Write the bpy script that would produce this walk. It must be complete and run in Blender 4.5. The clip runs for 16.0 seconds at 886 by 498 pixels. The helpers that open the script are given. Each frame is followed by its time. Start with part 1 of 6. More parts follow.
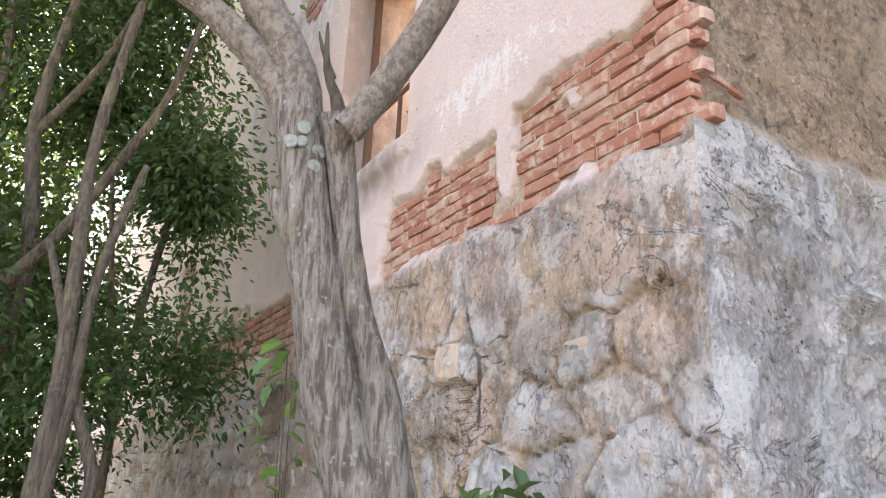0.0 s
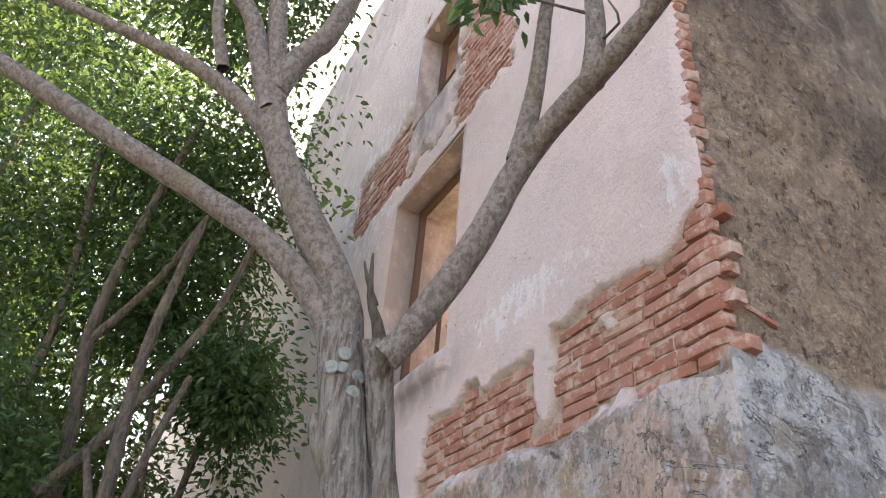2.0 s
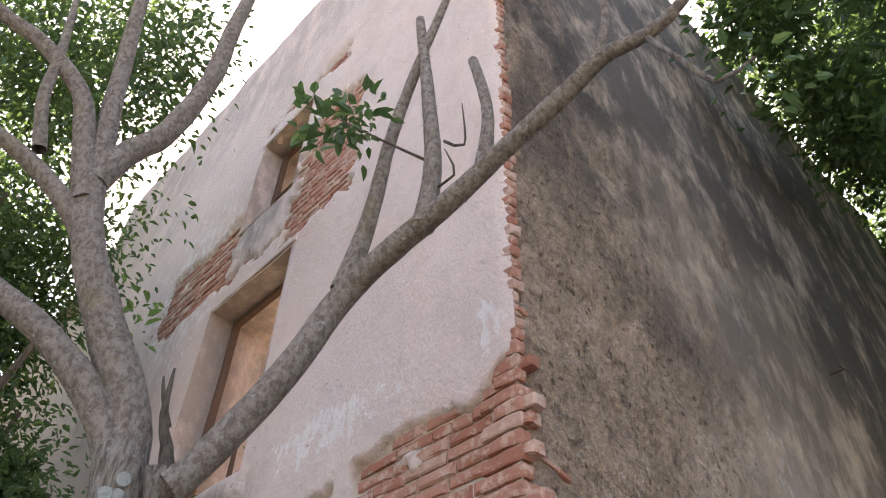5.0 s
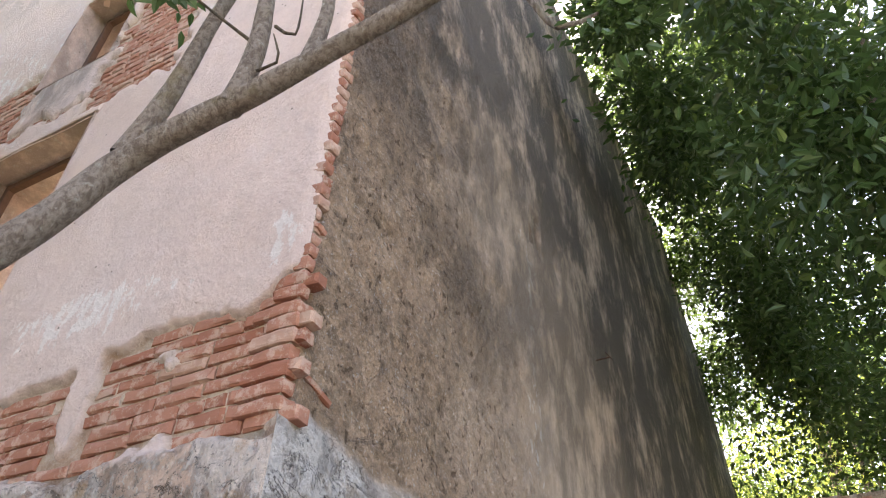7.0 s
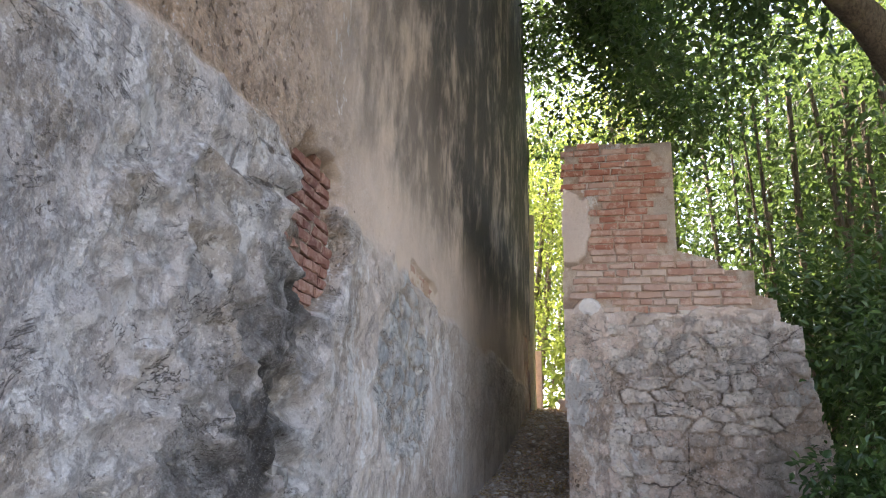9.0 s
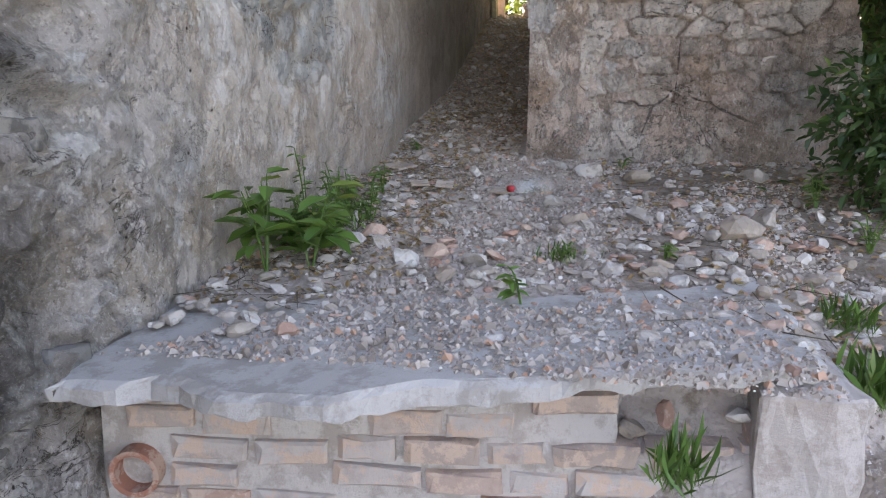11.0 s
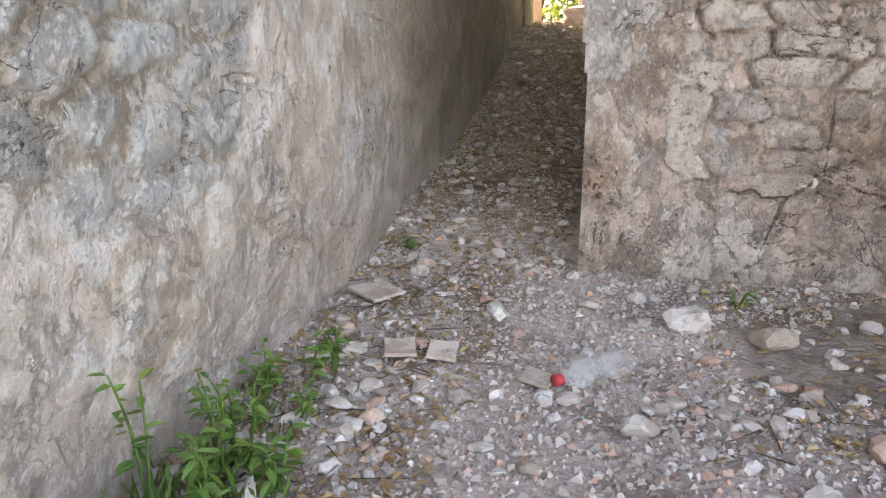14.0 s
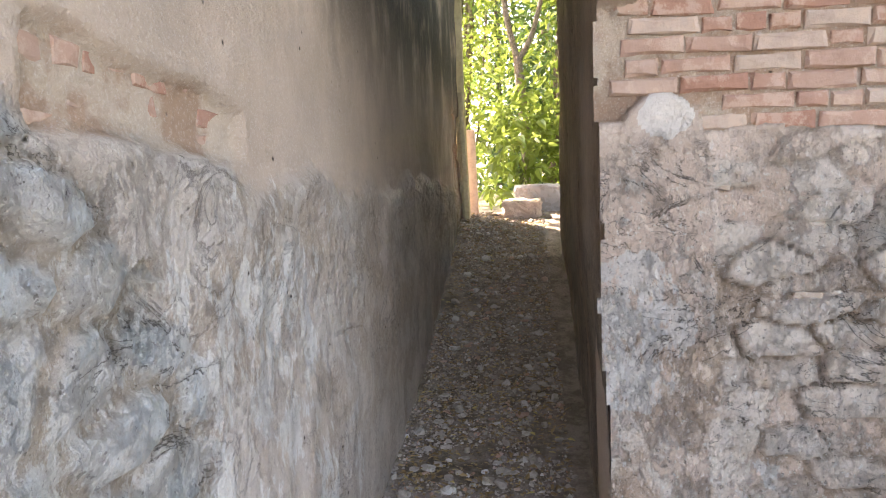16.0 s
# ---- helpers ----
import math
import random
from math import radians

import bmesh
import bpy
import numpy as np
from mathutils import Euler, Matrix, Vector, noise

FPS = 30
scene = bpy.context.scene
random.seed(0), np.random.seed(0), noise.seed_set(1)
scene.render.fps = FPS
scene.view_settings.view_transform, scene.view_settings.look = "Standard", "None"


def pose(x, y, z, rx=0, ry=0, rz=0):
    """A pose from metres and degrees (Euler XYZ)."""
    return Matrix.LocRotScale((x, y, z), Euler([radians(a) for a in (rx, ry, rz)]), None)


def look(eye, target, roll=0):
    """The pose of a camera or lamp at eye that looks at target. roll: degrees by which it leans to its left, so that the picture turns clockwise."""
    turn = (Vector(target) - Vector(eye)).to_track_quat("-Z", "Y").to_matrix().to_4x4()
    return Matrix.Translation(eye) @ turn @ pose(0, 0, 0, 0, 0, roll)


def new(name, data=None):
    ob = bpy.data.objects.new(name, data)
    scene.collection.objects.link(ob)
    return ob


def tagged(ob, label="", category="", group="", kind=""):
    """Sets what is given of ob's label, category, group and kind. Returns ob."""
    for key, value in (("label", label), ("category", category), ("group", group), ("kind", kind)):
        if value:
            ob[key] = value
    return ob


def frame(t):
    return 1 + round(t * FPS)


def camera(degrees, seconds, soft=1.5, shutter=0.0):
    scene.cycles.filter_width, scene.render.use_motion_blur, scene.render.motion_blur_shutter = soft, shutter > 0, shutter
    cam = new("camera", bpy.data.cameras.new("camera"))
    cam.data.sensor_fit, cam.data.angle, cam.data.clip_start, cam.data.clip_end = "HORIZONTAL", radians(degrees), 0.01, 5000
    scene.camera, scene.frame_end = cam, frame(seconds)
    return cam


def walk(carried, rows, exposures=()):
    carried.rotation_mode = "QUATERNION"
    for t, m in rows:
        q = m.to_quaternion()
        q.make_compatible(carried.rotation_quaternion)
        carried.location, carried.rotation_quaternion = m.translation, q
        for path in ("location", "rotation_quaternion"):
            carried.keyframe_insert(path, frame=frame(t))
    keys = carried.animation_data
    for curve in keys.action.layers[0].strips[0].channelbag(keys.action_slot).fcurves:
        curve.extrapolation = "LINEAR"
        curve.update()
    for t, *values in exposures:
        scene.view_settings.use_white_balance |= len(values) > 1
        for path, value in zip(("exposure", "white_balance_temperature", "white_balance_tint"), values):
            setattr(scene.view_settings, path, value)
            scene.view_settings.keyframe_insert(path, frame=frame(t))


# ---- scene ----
cam = camera(61.4, 16.0, 1.1)
PATH = [
    (0, (0.140, 0.240, 1.443), (1.066, 1.888, 2.095), 2.4),
    (0.5, (0.129, 0.241, 1.462), (1.002, 1.866, 2.235), 3.1),
    (1, (0.121, 0.219, 1.473), (0.940, 1.814, 2.358), 3.9),
    (1.5, (0.114, 0.193, 1.487), (0.870, 1.741, 2.503), 4.6),
    (2, (0.107, 0.177, 1.491), (0.802, 1.677, 2.617), 5.4),
    (2.5, (0.096, 0.168, 1.499), (0.762, 1.629, 2.691), 6.4),
    (3, (0.083, 0.163, 1.507), (0.801, 1.539, 2.768), 6.1),
    (3.5, (0.071, 0.164, 1.510), (0.861, 1.466, 2.805), 5.7),
    (3.7, (0.071, 0.163, 1.510), (0.882, 1.429, 2.829), 5.7),
    (5.8, (0.132, 0.162, 1.549), (1.209, 1.115, 2.939), 1.2),
    (6, (0.146, 0.162, 1.549), (1.260, 1.077, 2.935), 1.7),
    (6.5, (0.192, 0.166, 1.539), (1.414, 0.976, 2.898), 2.2),
    (7, (0.257, 0.197, 1.536), (1.572, 0.955, 2.838), 2.3),
    (7.5, (0.329, 0.244, 1.521), (1.770, 0.966, 2.705), 2.3),
    (8, (0.375, 0.294, 1.495), (1.968, 0.933, 2.522), 1.9),
    (8.5, (0.492, 0.341, 1.460), (2.246, 0.865, 2.265), 1.7),
    (9, (0.788, 0.328, 1.409), (2.663, 0.780, 1.941), 1.9),
    (9.5, (1.058, 0.331, 1.403), (2.994, 0.769, 1.651), 1.2),
    (10, (1.402, 0.401, 1.377), (3.362, 0.796, 1.328), 1.1),
    (10.2, (1.539, 0.415, 1.391), (3.498, 0.784, 1.221), 1.0),
    (12.3, (3.068, 0.258, 1.616), (4.927, 0.666, 1.002), -1.7),
    (12.5, (3.171, 0.253, 1.646), (5.03, 0.656, 1.03), -1.8),
    (13, (3.417, 0.329, 1.649), (5.273, 0.73, 1.022), -1.9),
    (13.5, (3.75, 0.496, 1.751), (5.609, 0.913, 1.142), -0.8),
    (14, (3.997, 0.617, 1.756), (5.885, 1.055, 1.261), 0.1),
    (14.5, (4.402, 0.724, 2.023), (6.314, 1.182, 1.653), -0.2),
    (15, (4.526, 0.792, 2.321), (6.448, 1.246, 2.003), -0.3),
    (15.5, (4.575, 0.914, 2.402), (6.532, 1.237, 2.148), -1.6),
    (16, (4.613, 1.02, 2.447), (6.594, 1.241, 2.284), -1.7),
]
EXPO = (3.46, 2.99, 2.66, 2.62, 2.93, 2.95, 3.50, 3.86, 3.70)
KELVIN = (8050, 7700, 7450, 7900, 8050, 7500, 8800, 8900, 8050)

walk(cam, [(t, look(eye, target, roll)) for t, eye, target, roll in PATH],
     exposures=[(t, e, k, 21) for t, e, k in zip((0.0, 1.5, 3.5, 6.0, 7.0, 9.5, 12.5, 14.2, 16.0), EXPO, KELVIN)])

# ---- daylight ----
SUN_AZ, SUN_EL = radians(52), radians(52)      # the sun stands behind the building
world = bpy.data.worlds.new("daylight")
scene.world = world
world.use_nodes = True
wn = world.node_tree.nodes
sky = wn.new("ShaderNodeTexSky")
sky.sky_type, sky.sun_disc = "NISHITA", False
sky.sun_elevation, sky.sun_rotation = SUN_EL, math.pi / 2 - SUN_AZ
sky.air_density, sky.dust_density, sky.ozone_density = 1.0, 2.0, 0.6
world.node_tree.links.new(sky.outputs["Color"], wn["Background"].inputs["Color"])
wn["Background"].inputs["Strength"].default_value = 0.13
sun = new("sun", bpy.data.lights.new("sun", "SUN"))
sun.data.energy, sun.data.angle, sun.data.color = 4.0, radians(0.6), (1.0, 0.95, 0.86)
sun_dir = Vector((math.cos(SUN_AZ) * math.cos(SUN_EL), math.sin(SUN_AZ) * math.cos(SUN_EL), math.sin(SUN_EL)))
sun.matrix_world = look(sun_dir * 60, (0, 0, 0))

# ---- noise and mesh helpers ----
def lattice(ix, iy, seed):
    h = (ix.astype(np.int64) * 374761393 + iy.astype(np.int64) * 668265263 + seed * 982451653) & 0xFFFFFFFF
    h = ((h ^ (h >> 13)) * 1274126177) & 0xFFFFFFFF
    return ((h ^ (h >> 16)) & 0xFFFFFF) / float(0xFFFFFF)


def vnoise(x, y, seed=0):
    """Value noise from 0 to 1 on arrays."""
    x, y = np.asarray(x, float), np.asarray(y, float)
    ix, iy = np.floor(x), np.floor(y)
    fx, fy = x - ix, y - iy
    fx, fy = fx * fx * (3 - 2 * fx), fy * fy * (3 - 2 * fy)
    a, b = lattice(ix, iy, seed), lattice(ix + 1, iy, seed)
    c, d = lattice(ix, iy + 1, seed), lattice(ix + 1, iy + 1, seed)
    return (a + (b - a) * fx) * (1 - fy) + (c + (d - c) * fx) * fy


def fbm(x, y, size, octaves=4, seed=0):
    """Layered noise around 0, from about -0.5 to 0.5; size: metres of its largest lumps."""
    total, amp, norm, f = 0, 1.0, 0.0, 1.0 / size
    for k in range(octaves):
        total = total + amp * (vnoise(np.asarray(x) * f, np.asarray(y) * f, seed + 17 * k) - 0.5)
        norm += amp
        amp, f = amp * 0.55, f * 2.03
    return total / norm


def cell_points(i, j, w, h, seed):
    """The jittered middle of a stone in a running bond of cells w by h."""
    i, j = np.asarray(i, float), np.asarray(j, float)
    return (i + 0.5 * (j % 2) + 0.15 + 0.7 * lattice(i, j, seed)) * w, (j + 0.2 + 0.6 * lattice(i, j, seed + 1)) * h, lattice(i, j, seed + 2)


def stones_field(x, y, w, h, seed):
    """How deep inside its stone a place lies (0 in the joints) and the stone's own random tone."""
    x, y = np.asarray(x, float) + fbm(x, y, 0.25, 4, seed + 7) * 0.7 * w, np.asarray(y, float) + fbm(x, y, 0.25, 4, seed + 8) * 0.75 * h
    j0 = np.floor(y / h)
    f1, f2, tone = np.full(x.shape, 9.0), np.full(x.shape, 9.0), np.zeros(x.shape)
    for dj in (-1, 0, 1):
        for di in (-2, -1, 0, 1):
            j = j0 + dj
            i = np.floor(x / w) + di
            px, pz, t = cell_points(i, j, w, h, seed)
            d = np.hypot((x - px) / w, (y - pz) / h)
            closer = d < f1
            f2 = np.where(closer, f1, np.minimum(f2, d))
            tone = np.where(closer, t, tone)
            f1 = np.where(closer, d, f1)
    return f2 - f1, tone


def step(a, b, v):
    v = np.clip((np.asarray(v, float) - a) / (b - a), 0, 1)
    return v * v * (3 - 2 * v)


def patch(s, z, s0, s1, z0, z1, soft=0.12):
    """1 inside a rectangle of the wall, falling off around it."""
    return np.minimum(step(s0 - soft, s0 + soft, s) * step(s1 + soft, s1 - soft, s), step(z0 - soft, z0 + soft, z) * step(z1 + soft, z1 - soft, z))


def blob(s, z, cs, cz, rs, rz):
    return np.clip(1.4 - np.hypot((s - cs) / rs, (z - cz) / rz) * 1.1, 0, 1)


def mesh_of(name, verts, faces, mat=None, smooth=True):
    me = bpy.data.meshes.new(name)
    me.from_pydata(verts if isinstance(verts, list) else verts.tolist(), [], faces if isinstance(faces, list) else faces.tolist())
    if smooth:
        me.polygons.foreach_set("use_smooth", [True] * len(me.polygons))
    if mat:
        me.materials.append(mat)
    me.update()
    return me


def put(name, me, parent=None, m=None, label=""):
    ob = new(name, me)
    if parent:
        ob.parent = parent
    if m is not None:
        ob.matrix_basis = m
    if label:
        ob["label"] = label
    return ob


def part(name, bm, material, parent, label=""):
    me = bpy.data.meshes.new(name)
    bm.to_mesh(me)
    bm.free()
    me.materials.append(material)
    return put(name, me, parent, None, label)


def empty(name, x, y, z):
    ob = new(name)
    ob.location = (x, y, z)
    return ob


def box_bm(x0, x1, y0, y1, z0, z1, bevel=0.01, rough=0.0, cuts=0):
    bm = bmesh.new()
    bmesh.ops.create_cube(bm, size=1)
    for v in bm.verts:
        v.co = Vector((x0 + (v.co.x + .5) * (x1 - x0), y0 + (v.co.y + .5) * (y1 - y0), z0 + (v.co.z + .5) * (z1 - z0)))
    if cuts:
        bmesh.ops.subdivide_edges(bm, edges=bm.edges[:], cuts=cuts, use_grid_fill=True)
    if bevel:
        sharp = [e for e in bm.edges if len(e.link_faces) == 2 and e.calc_face_angle() > 1]
        bmesh.ops.bevel(bm, geom=sharp, offset=bevel, segments=2, affect="EDGES", profile=0.6)
    if rough:
        for v in bm.verts:
            v.co += noise.noise_vector(v.co * 9) * rough + noise.noise_vector(v.co * 31) * rough * 0.5
    return bm


# ---- materials ----
def material(name):
    mat = bpy.data.materials.new(name)
    mat.use_nodes = True
    return mat, mat.node_tree.nodes, mat.node_tree.links, mat.node_tree.nodes["Principled BSDF"]


class Nodes:
    """Short hand for node trees."""
    def __init__(self, name):
        self.mat, self.n, self.l, self.bsdf = material(name)
        self.pos = self.n.new("ShaderNodeNewGeometry").outputs["Position"]

    def object_space(self):
        self.pos = self.n.new("ShaderNodeTexCoord").outputs["Object"]

    def set(self, socket, value):
        if hasattr(value, "is_linked"):
            self.l.new(value, socket)
        elif isinstance(value, tuple) and len(value) == 3 and socket.type == "RGBA":
            socket.default_value = (*value, 1)
        else:
            socket.default_value = value

    def noise(self, scale, detail=6, rough=0.6, stretch=None, warp=0.0):
        vec = self.pos
        if stretch:
            mp = self.n.new("ShaderNodeMapping")
            self.l.new(vec, mp.inputs["Vector"])
            mp.inputs["Scale"].default_value = stretch
            vec = mp.outputs["Vector"]
        t = self.n.new("ShaderNodeTexNoise")
        self.l.new(vec, t.inputs["Vector"])
        t.inputs["Scale"].default_value, t.inputs["Detail"].default_value = scale, detail
        t.inputs["Roughness"].default_value, t.inputs["Distortion"].default_value = rough, warp
        return t.outputs["Fac"]

    def cells(self, scale, feature="F1", stretch=None):
        vec = self.pos
        if stretch:
            mp = self.n.new("ShaderNodeMapping")
            self.l.new(vec, mp.inputs["Vector"])
            mp.inputs["Scale"].default_value = stretch
            vec = mp.outputs["Vector"]
        t = self.n.new("ShaderNodeTexVoronoi")
        self.l.new(vec, t.inputs["Vector"])
        t.feature = feature
        t.inputs["Scale"].default_value = scale
        return t.outputs["Distance"]

    def ramp(self, value, a, b, c=0.0, d=1.0):
        m = self.n.new("ShaderNodeMapRange")
        m.interpolation_type = "SMOOTHSTEP"
        for key, v in zip(("Value", "From Min", "From Max", "To Min", "To Max"), (value, a, b, c, d)):
            self.set(m.inputs[key], v)
        return m.outputs["Result"]

    def math(self, op, a, b):
        m = self.n.new("ShaderNodeMath")
        m.operation = op
        self.set(m.inputs[0], a), self.set(m.inputs[1], b)
        return m.outputs[0]

    def mix(self, fac, a, b):
        m = self.n.new("ShaderNodeMix")
        m.data_type = "RGBA"
        self.set(m.inputs[0], fac), self.set(m.inputs[6], a), self.set(m.inputs[7], b)
        return m.outputs[2]

    def attr(self, name):
        a = self.n.new("ShaderNodeAttribute")
        a.attribute_name = name
        return a.outputs["Fac"]

    def random(self):
        return self.n.new("ShaderNodeObjectInfo").outputs["Random"]

    def island(self):
        return self.n.new("ShaderNodeNewGeometry").outputs["Random Per Island"]

    def finish(self, colour, rough=0.9, height=None, strength=0.5, distance=0.01, specular=0.3):
        self.set(self.bsdf.inputs["Base Color"], colour)
        self.set(self.bsdf.inputs["Roughness"], rough)
        self.bsdf.inputs["Specular IOR Level"].default_value = specular
        if height is not None:
            b = self.n.new("ShaderNodeBump")
            b.inputs["Strength"].default_value, b.inputs["Distance"].default_value = strength, distance
            self.set(b.inputs["Height"], height)
            self.l.new(b.outputs["Normal"], self.bsdf.inputs["Normal"])
        return self.mat


def wall_material(name, plaster, plaster2, base, base2, tan, streak, ochre=(0.58, 0.39, 0.25), joint=(0.33, 0.235, 0.17), block=None):
    """Old lime plaster over masonry; zones, wear and darker areas come from the wall's own attributes."""
    k = Nodes(name)
    big, mid, fine = k.noise(0.7, 6, 0.65), k.noise(5.0, 8, 0.7), k.noise(42.0, 6, 0.75)
    grit = k.noise(130.0, 4, 0.7)
    flake = k.ramp(k.noise(2.6, 12, 0.74, (1, 1, 0.8)), 0.490, 0.520)
    flake2 = k.ramp(k.noise(7.5, 10, 0.72, (1, 1, 0.6)), 0.535, 0.565)
    upper = k.mix(k.ramp(big, 0.40, 0.60), plaster, plaster2)
    upper = k.mix(k.ramp(k.noise(2.2, 8, 0.72, (1, 1, 0.45)), 0.46, 0.70, 0, 0.32), upper, streak)
    upper = k.mix(k.ramp(mid, 0.48, 0.68, 0, 0.28), upper, tuple(c * 0.74 for c in plaster))
    upper = k.mix(k.ramp(k.noise(1.3, 7, 0.7, (1, 1, 0.6)), 0.50, 0.66, 0, 0.35), upper, tuple(c * 0.78 for c in plaster2))
    low = k.mix(flake, base, base2)
    low = k.mix(k.ramp(k.noise(1.9, 9, 0.68), 0.51, 0.56, 0, 0.8), low, ochre)
    low = k.mix(k.math("MULTIPLY", flake2, 0.55), low, tuple(c * 0.66 for c in base))
    block = block or base2
    stone = k.mix(k.ramp(k.attr("tone"), 0.15, 0.85), tuple(c * 0.80 for c in block), tuple(min(1, c * 1.08) for c in block))
    low = k.mix(k.ramp(k.noise(26, 7, 0.7, (1, 1, 0.6)), 0.56, 0.60, 0, 0.5), low, tuple(min(1, c * 1.22) for c in base2))
    low = k.mix(k.ramp(k.noise(24, 7, 0.7), 0.60, 0.66, 0, 0.35), low, tuple(c * 0.55 for c in base))
    stone = k.mix(k.ramp(mid, 0.48, 0.58, 0, 0.6), stone, k.mix(0.5, ochre, base))
    low = k.mix(k.attr("stone"), low, stone)
    low = k.mix(k.attr("joint"), low, k.mix(k.ramp(mid, 0.45, 0.55), joint, ochre))
    col = k.mix(k.attr("base"), upper, low)
    tans = k.mix(k.ramp(k.noise(20, 9, 0.78), 0.44, 0.60), tan, tuple(c * 0.58 for c in tan))
    tans = k.mix(k.ramp(k.noise(3.2, 8, 0.7), 0.48, 0.62, 0, 0.5), tans, tuple(min(1, c * 1.25) for c in tan))
    col = k.mix(k.attr("tan"), col, tans)
    mortar = k.mix(k.ramp(mid, 0.42, 0.58), (0.42, 0.28, 0.20), (0.56, 0.45, 0.36))
    col = k.mix(k.attr("bare"), col, mortar)
    lime = k.ramp(k.math("ADD", k.math("MULTIPLY", k.attr("lime"), 0.42), k.noise(15, 9, 0.72, (1, 1, 0.5))), 0.712, 0.770, 0, 0.68)
    col = k.mix(lime, col, (0.80, 0.77, 0.74))
    # dark mask: stains, and on the side wall also tree shade as colour
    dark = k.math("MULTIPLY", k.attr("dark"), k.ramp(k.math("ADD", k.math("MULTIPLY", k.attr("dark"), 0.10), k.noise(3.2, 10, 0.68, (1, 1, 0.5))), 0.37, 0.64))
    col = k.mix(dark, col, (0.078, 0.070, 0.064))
    grain = k.math("ADD", 0.18, k.math("MULTIPLY", k.math("MAXIMUM", k.attr("base"), k.attr("tan")), 0.25))
    col = k.mix(k.math("MULTIPLY", k.ramp(fine, 0.52, 0.60), grain), col, k.mix(0.4, col, (0.14, 0.105, 0.085)))
    col = k.mix(k.ramp(grit, 0.54, 0.64, 0, 0.42), col, k.mix(0.5, col, (0.85, 0.80, 0.74)))
    pits = k.ramp(k.cells(14), 0.04, 0.12)
    rare = k.ramp(k.noise(3, 3), 0.52, 0.60)
    col = k.mix(k.math("MULTIPLY", k.math("SUBTRACT", 1.0, pits), rare), col, (0.10, 0.08, 0.065))
    crack = k.ramp(k.math("ADD", k.cells(1.7, "DISTANCE_TO_EDGE"), k.math("MULTIPLY", k.math("SUBTRACT", k.noise(7, 6, 0.7), 0.5), 0.10)), 0.000, 0.010)
    cracked = k.math("MULTIPLY", k.math("SUBTRACT", 1.0, crack), k.math("MULTIPLY", k.attr("base"), k.ramp(k.noise(0.9, 3), 0.52, 0.58)))
    col = k.mix(k.math("MULTIPLY", cracked, 0.7), col, (0.10, 0.075, 0.06))
    def fissure(scale, width, stretch, keep_scale, lo, hi):
        line = k.math("ABSOLUTE", k.math("SUBTRACT", k.noise(scale, 9, 0.62, stretch, 0.9), 0.5), 0.0)
        return k.math("MULTIPLY", k.ramp(line, width, 0.0), k.ramp(k.noise(keep_scale, 4, 0.6), lo, hi))

    worn = k.math("MAXIMUM", k.attr("base"), k.math("MULTIPLY", k.attr("tan"), 0.7))
    fine_lines = k.math("MULTIPLY", k.math("MAXIMUM", fissure(2.6, 0.010, (1, 1, 1.5), 1.7, 0.50, 0.56), fissure(7.0, 0.012, (1, 1, 1.6), 3.0, 0.53, 0.60)), k.math("ADD", 0.05, k.math("MULTIPLY", worn, 0.75)))
    col = k.mix(fine_lines, col, (0.085, 0.066, 0.054))
    specks = k.math("MULTIPLY", k.ramp(k.noise(58, 3, 0.6), 0.635, 0.675), k.math("ADD", 0.06, k.math("MULTIPLY", worn, 0.40)))
    col = k.mix(specks, col, (0.13, 0.10, 0.082))
    col = k.mix(k.math("MULTIPLY", k.math("MULTIPLY", k.ramp(k.noise(47, 4, 0.65), 0.60, 0.65), k.math("SUBTRACT", 1.0, k.ramp(dark, 0.0, 0.5))), k.math("ADD", 0.10, k.math("MULTIPLY", worn, 0.55))), col, (0.84, 0.80, 0.75))
    gouges = k.math("MULTIPLY", k.ramp(k.noise(21, 5, 0.62, (1, 1, 0.75)), 0.60, 0.645), k.ramp(k.attr("tan"), 0.2, 0.7))
    col = k.mix(k.math("MULTIPLY", gouges, 0.75), col, (0.15, 0.095, 0.062))
    height = k.math("ADD", k.math("MULTIPLY", gouges, -0.7), k.math("ADD", k.math("MULTIPLY", mid, 1.3), k.math("ADD", k.math("MULTIPLY", fine, 0.8), k.math("MULTIPLY", grit, 0.25))))
    height = k.math("ADD", height, k.math("MULTIPLY", worn, k.math("ADD", k.math("MULTIPLY", flake, 0.60), k.math("MULTIPLY", flake2, -0.60))))
    height = k.math("ADD", height, k.math("MULTIPLY", k.math("MULTIPLY", k.math("SUBTRACT", 1.0, pits), rare), -0.5))
    height = k.math("SUBTRACT", height, k.math("ADD", k.math("MULTIPLY", cracked, 0.6), k.math("ADD", k.math("MULTIPLY", fine_lines, 0.8), k.math("MULTIPLY", specks, 0.3))))
    height = k.math("ADD", height, k.math("MULTIPLY", k.noise(17, 6, 0.65), k.math("ADD", 0.5, k.math("MULTIPLY", k.attr("tan"), 1.6))))
    smoothness = k.math("ADD", 0.45, k.math("MULTIPLY", k.math("MAXIMUM", k.attr("base"), k.attr("tan")), 0.65))
    height = k.math("MULTIPLY", height, smoothness)
    return k.finish(col, 0.93, height, 1.0, 0.042)


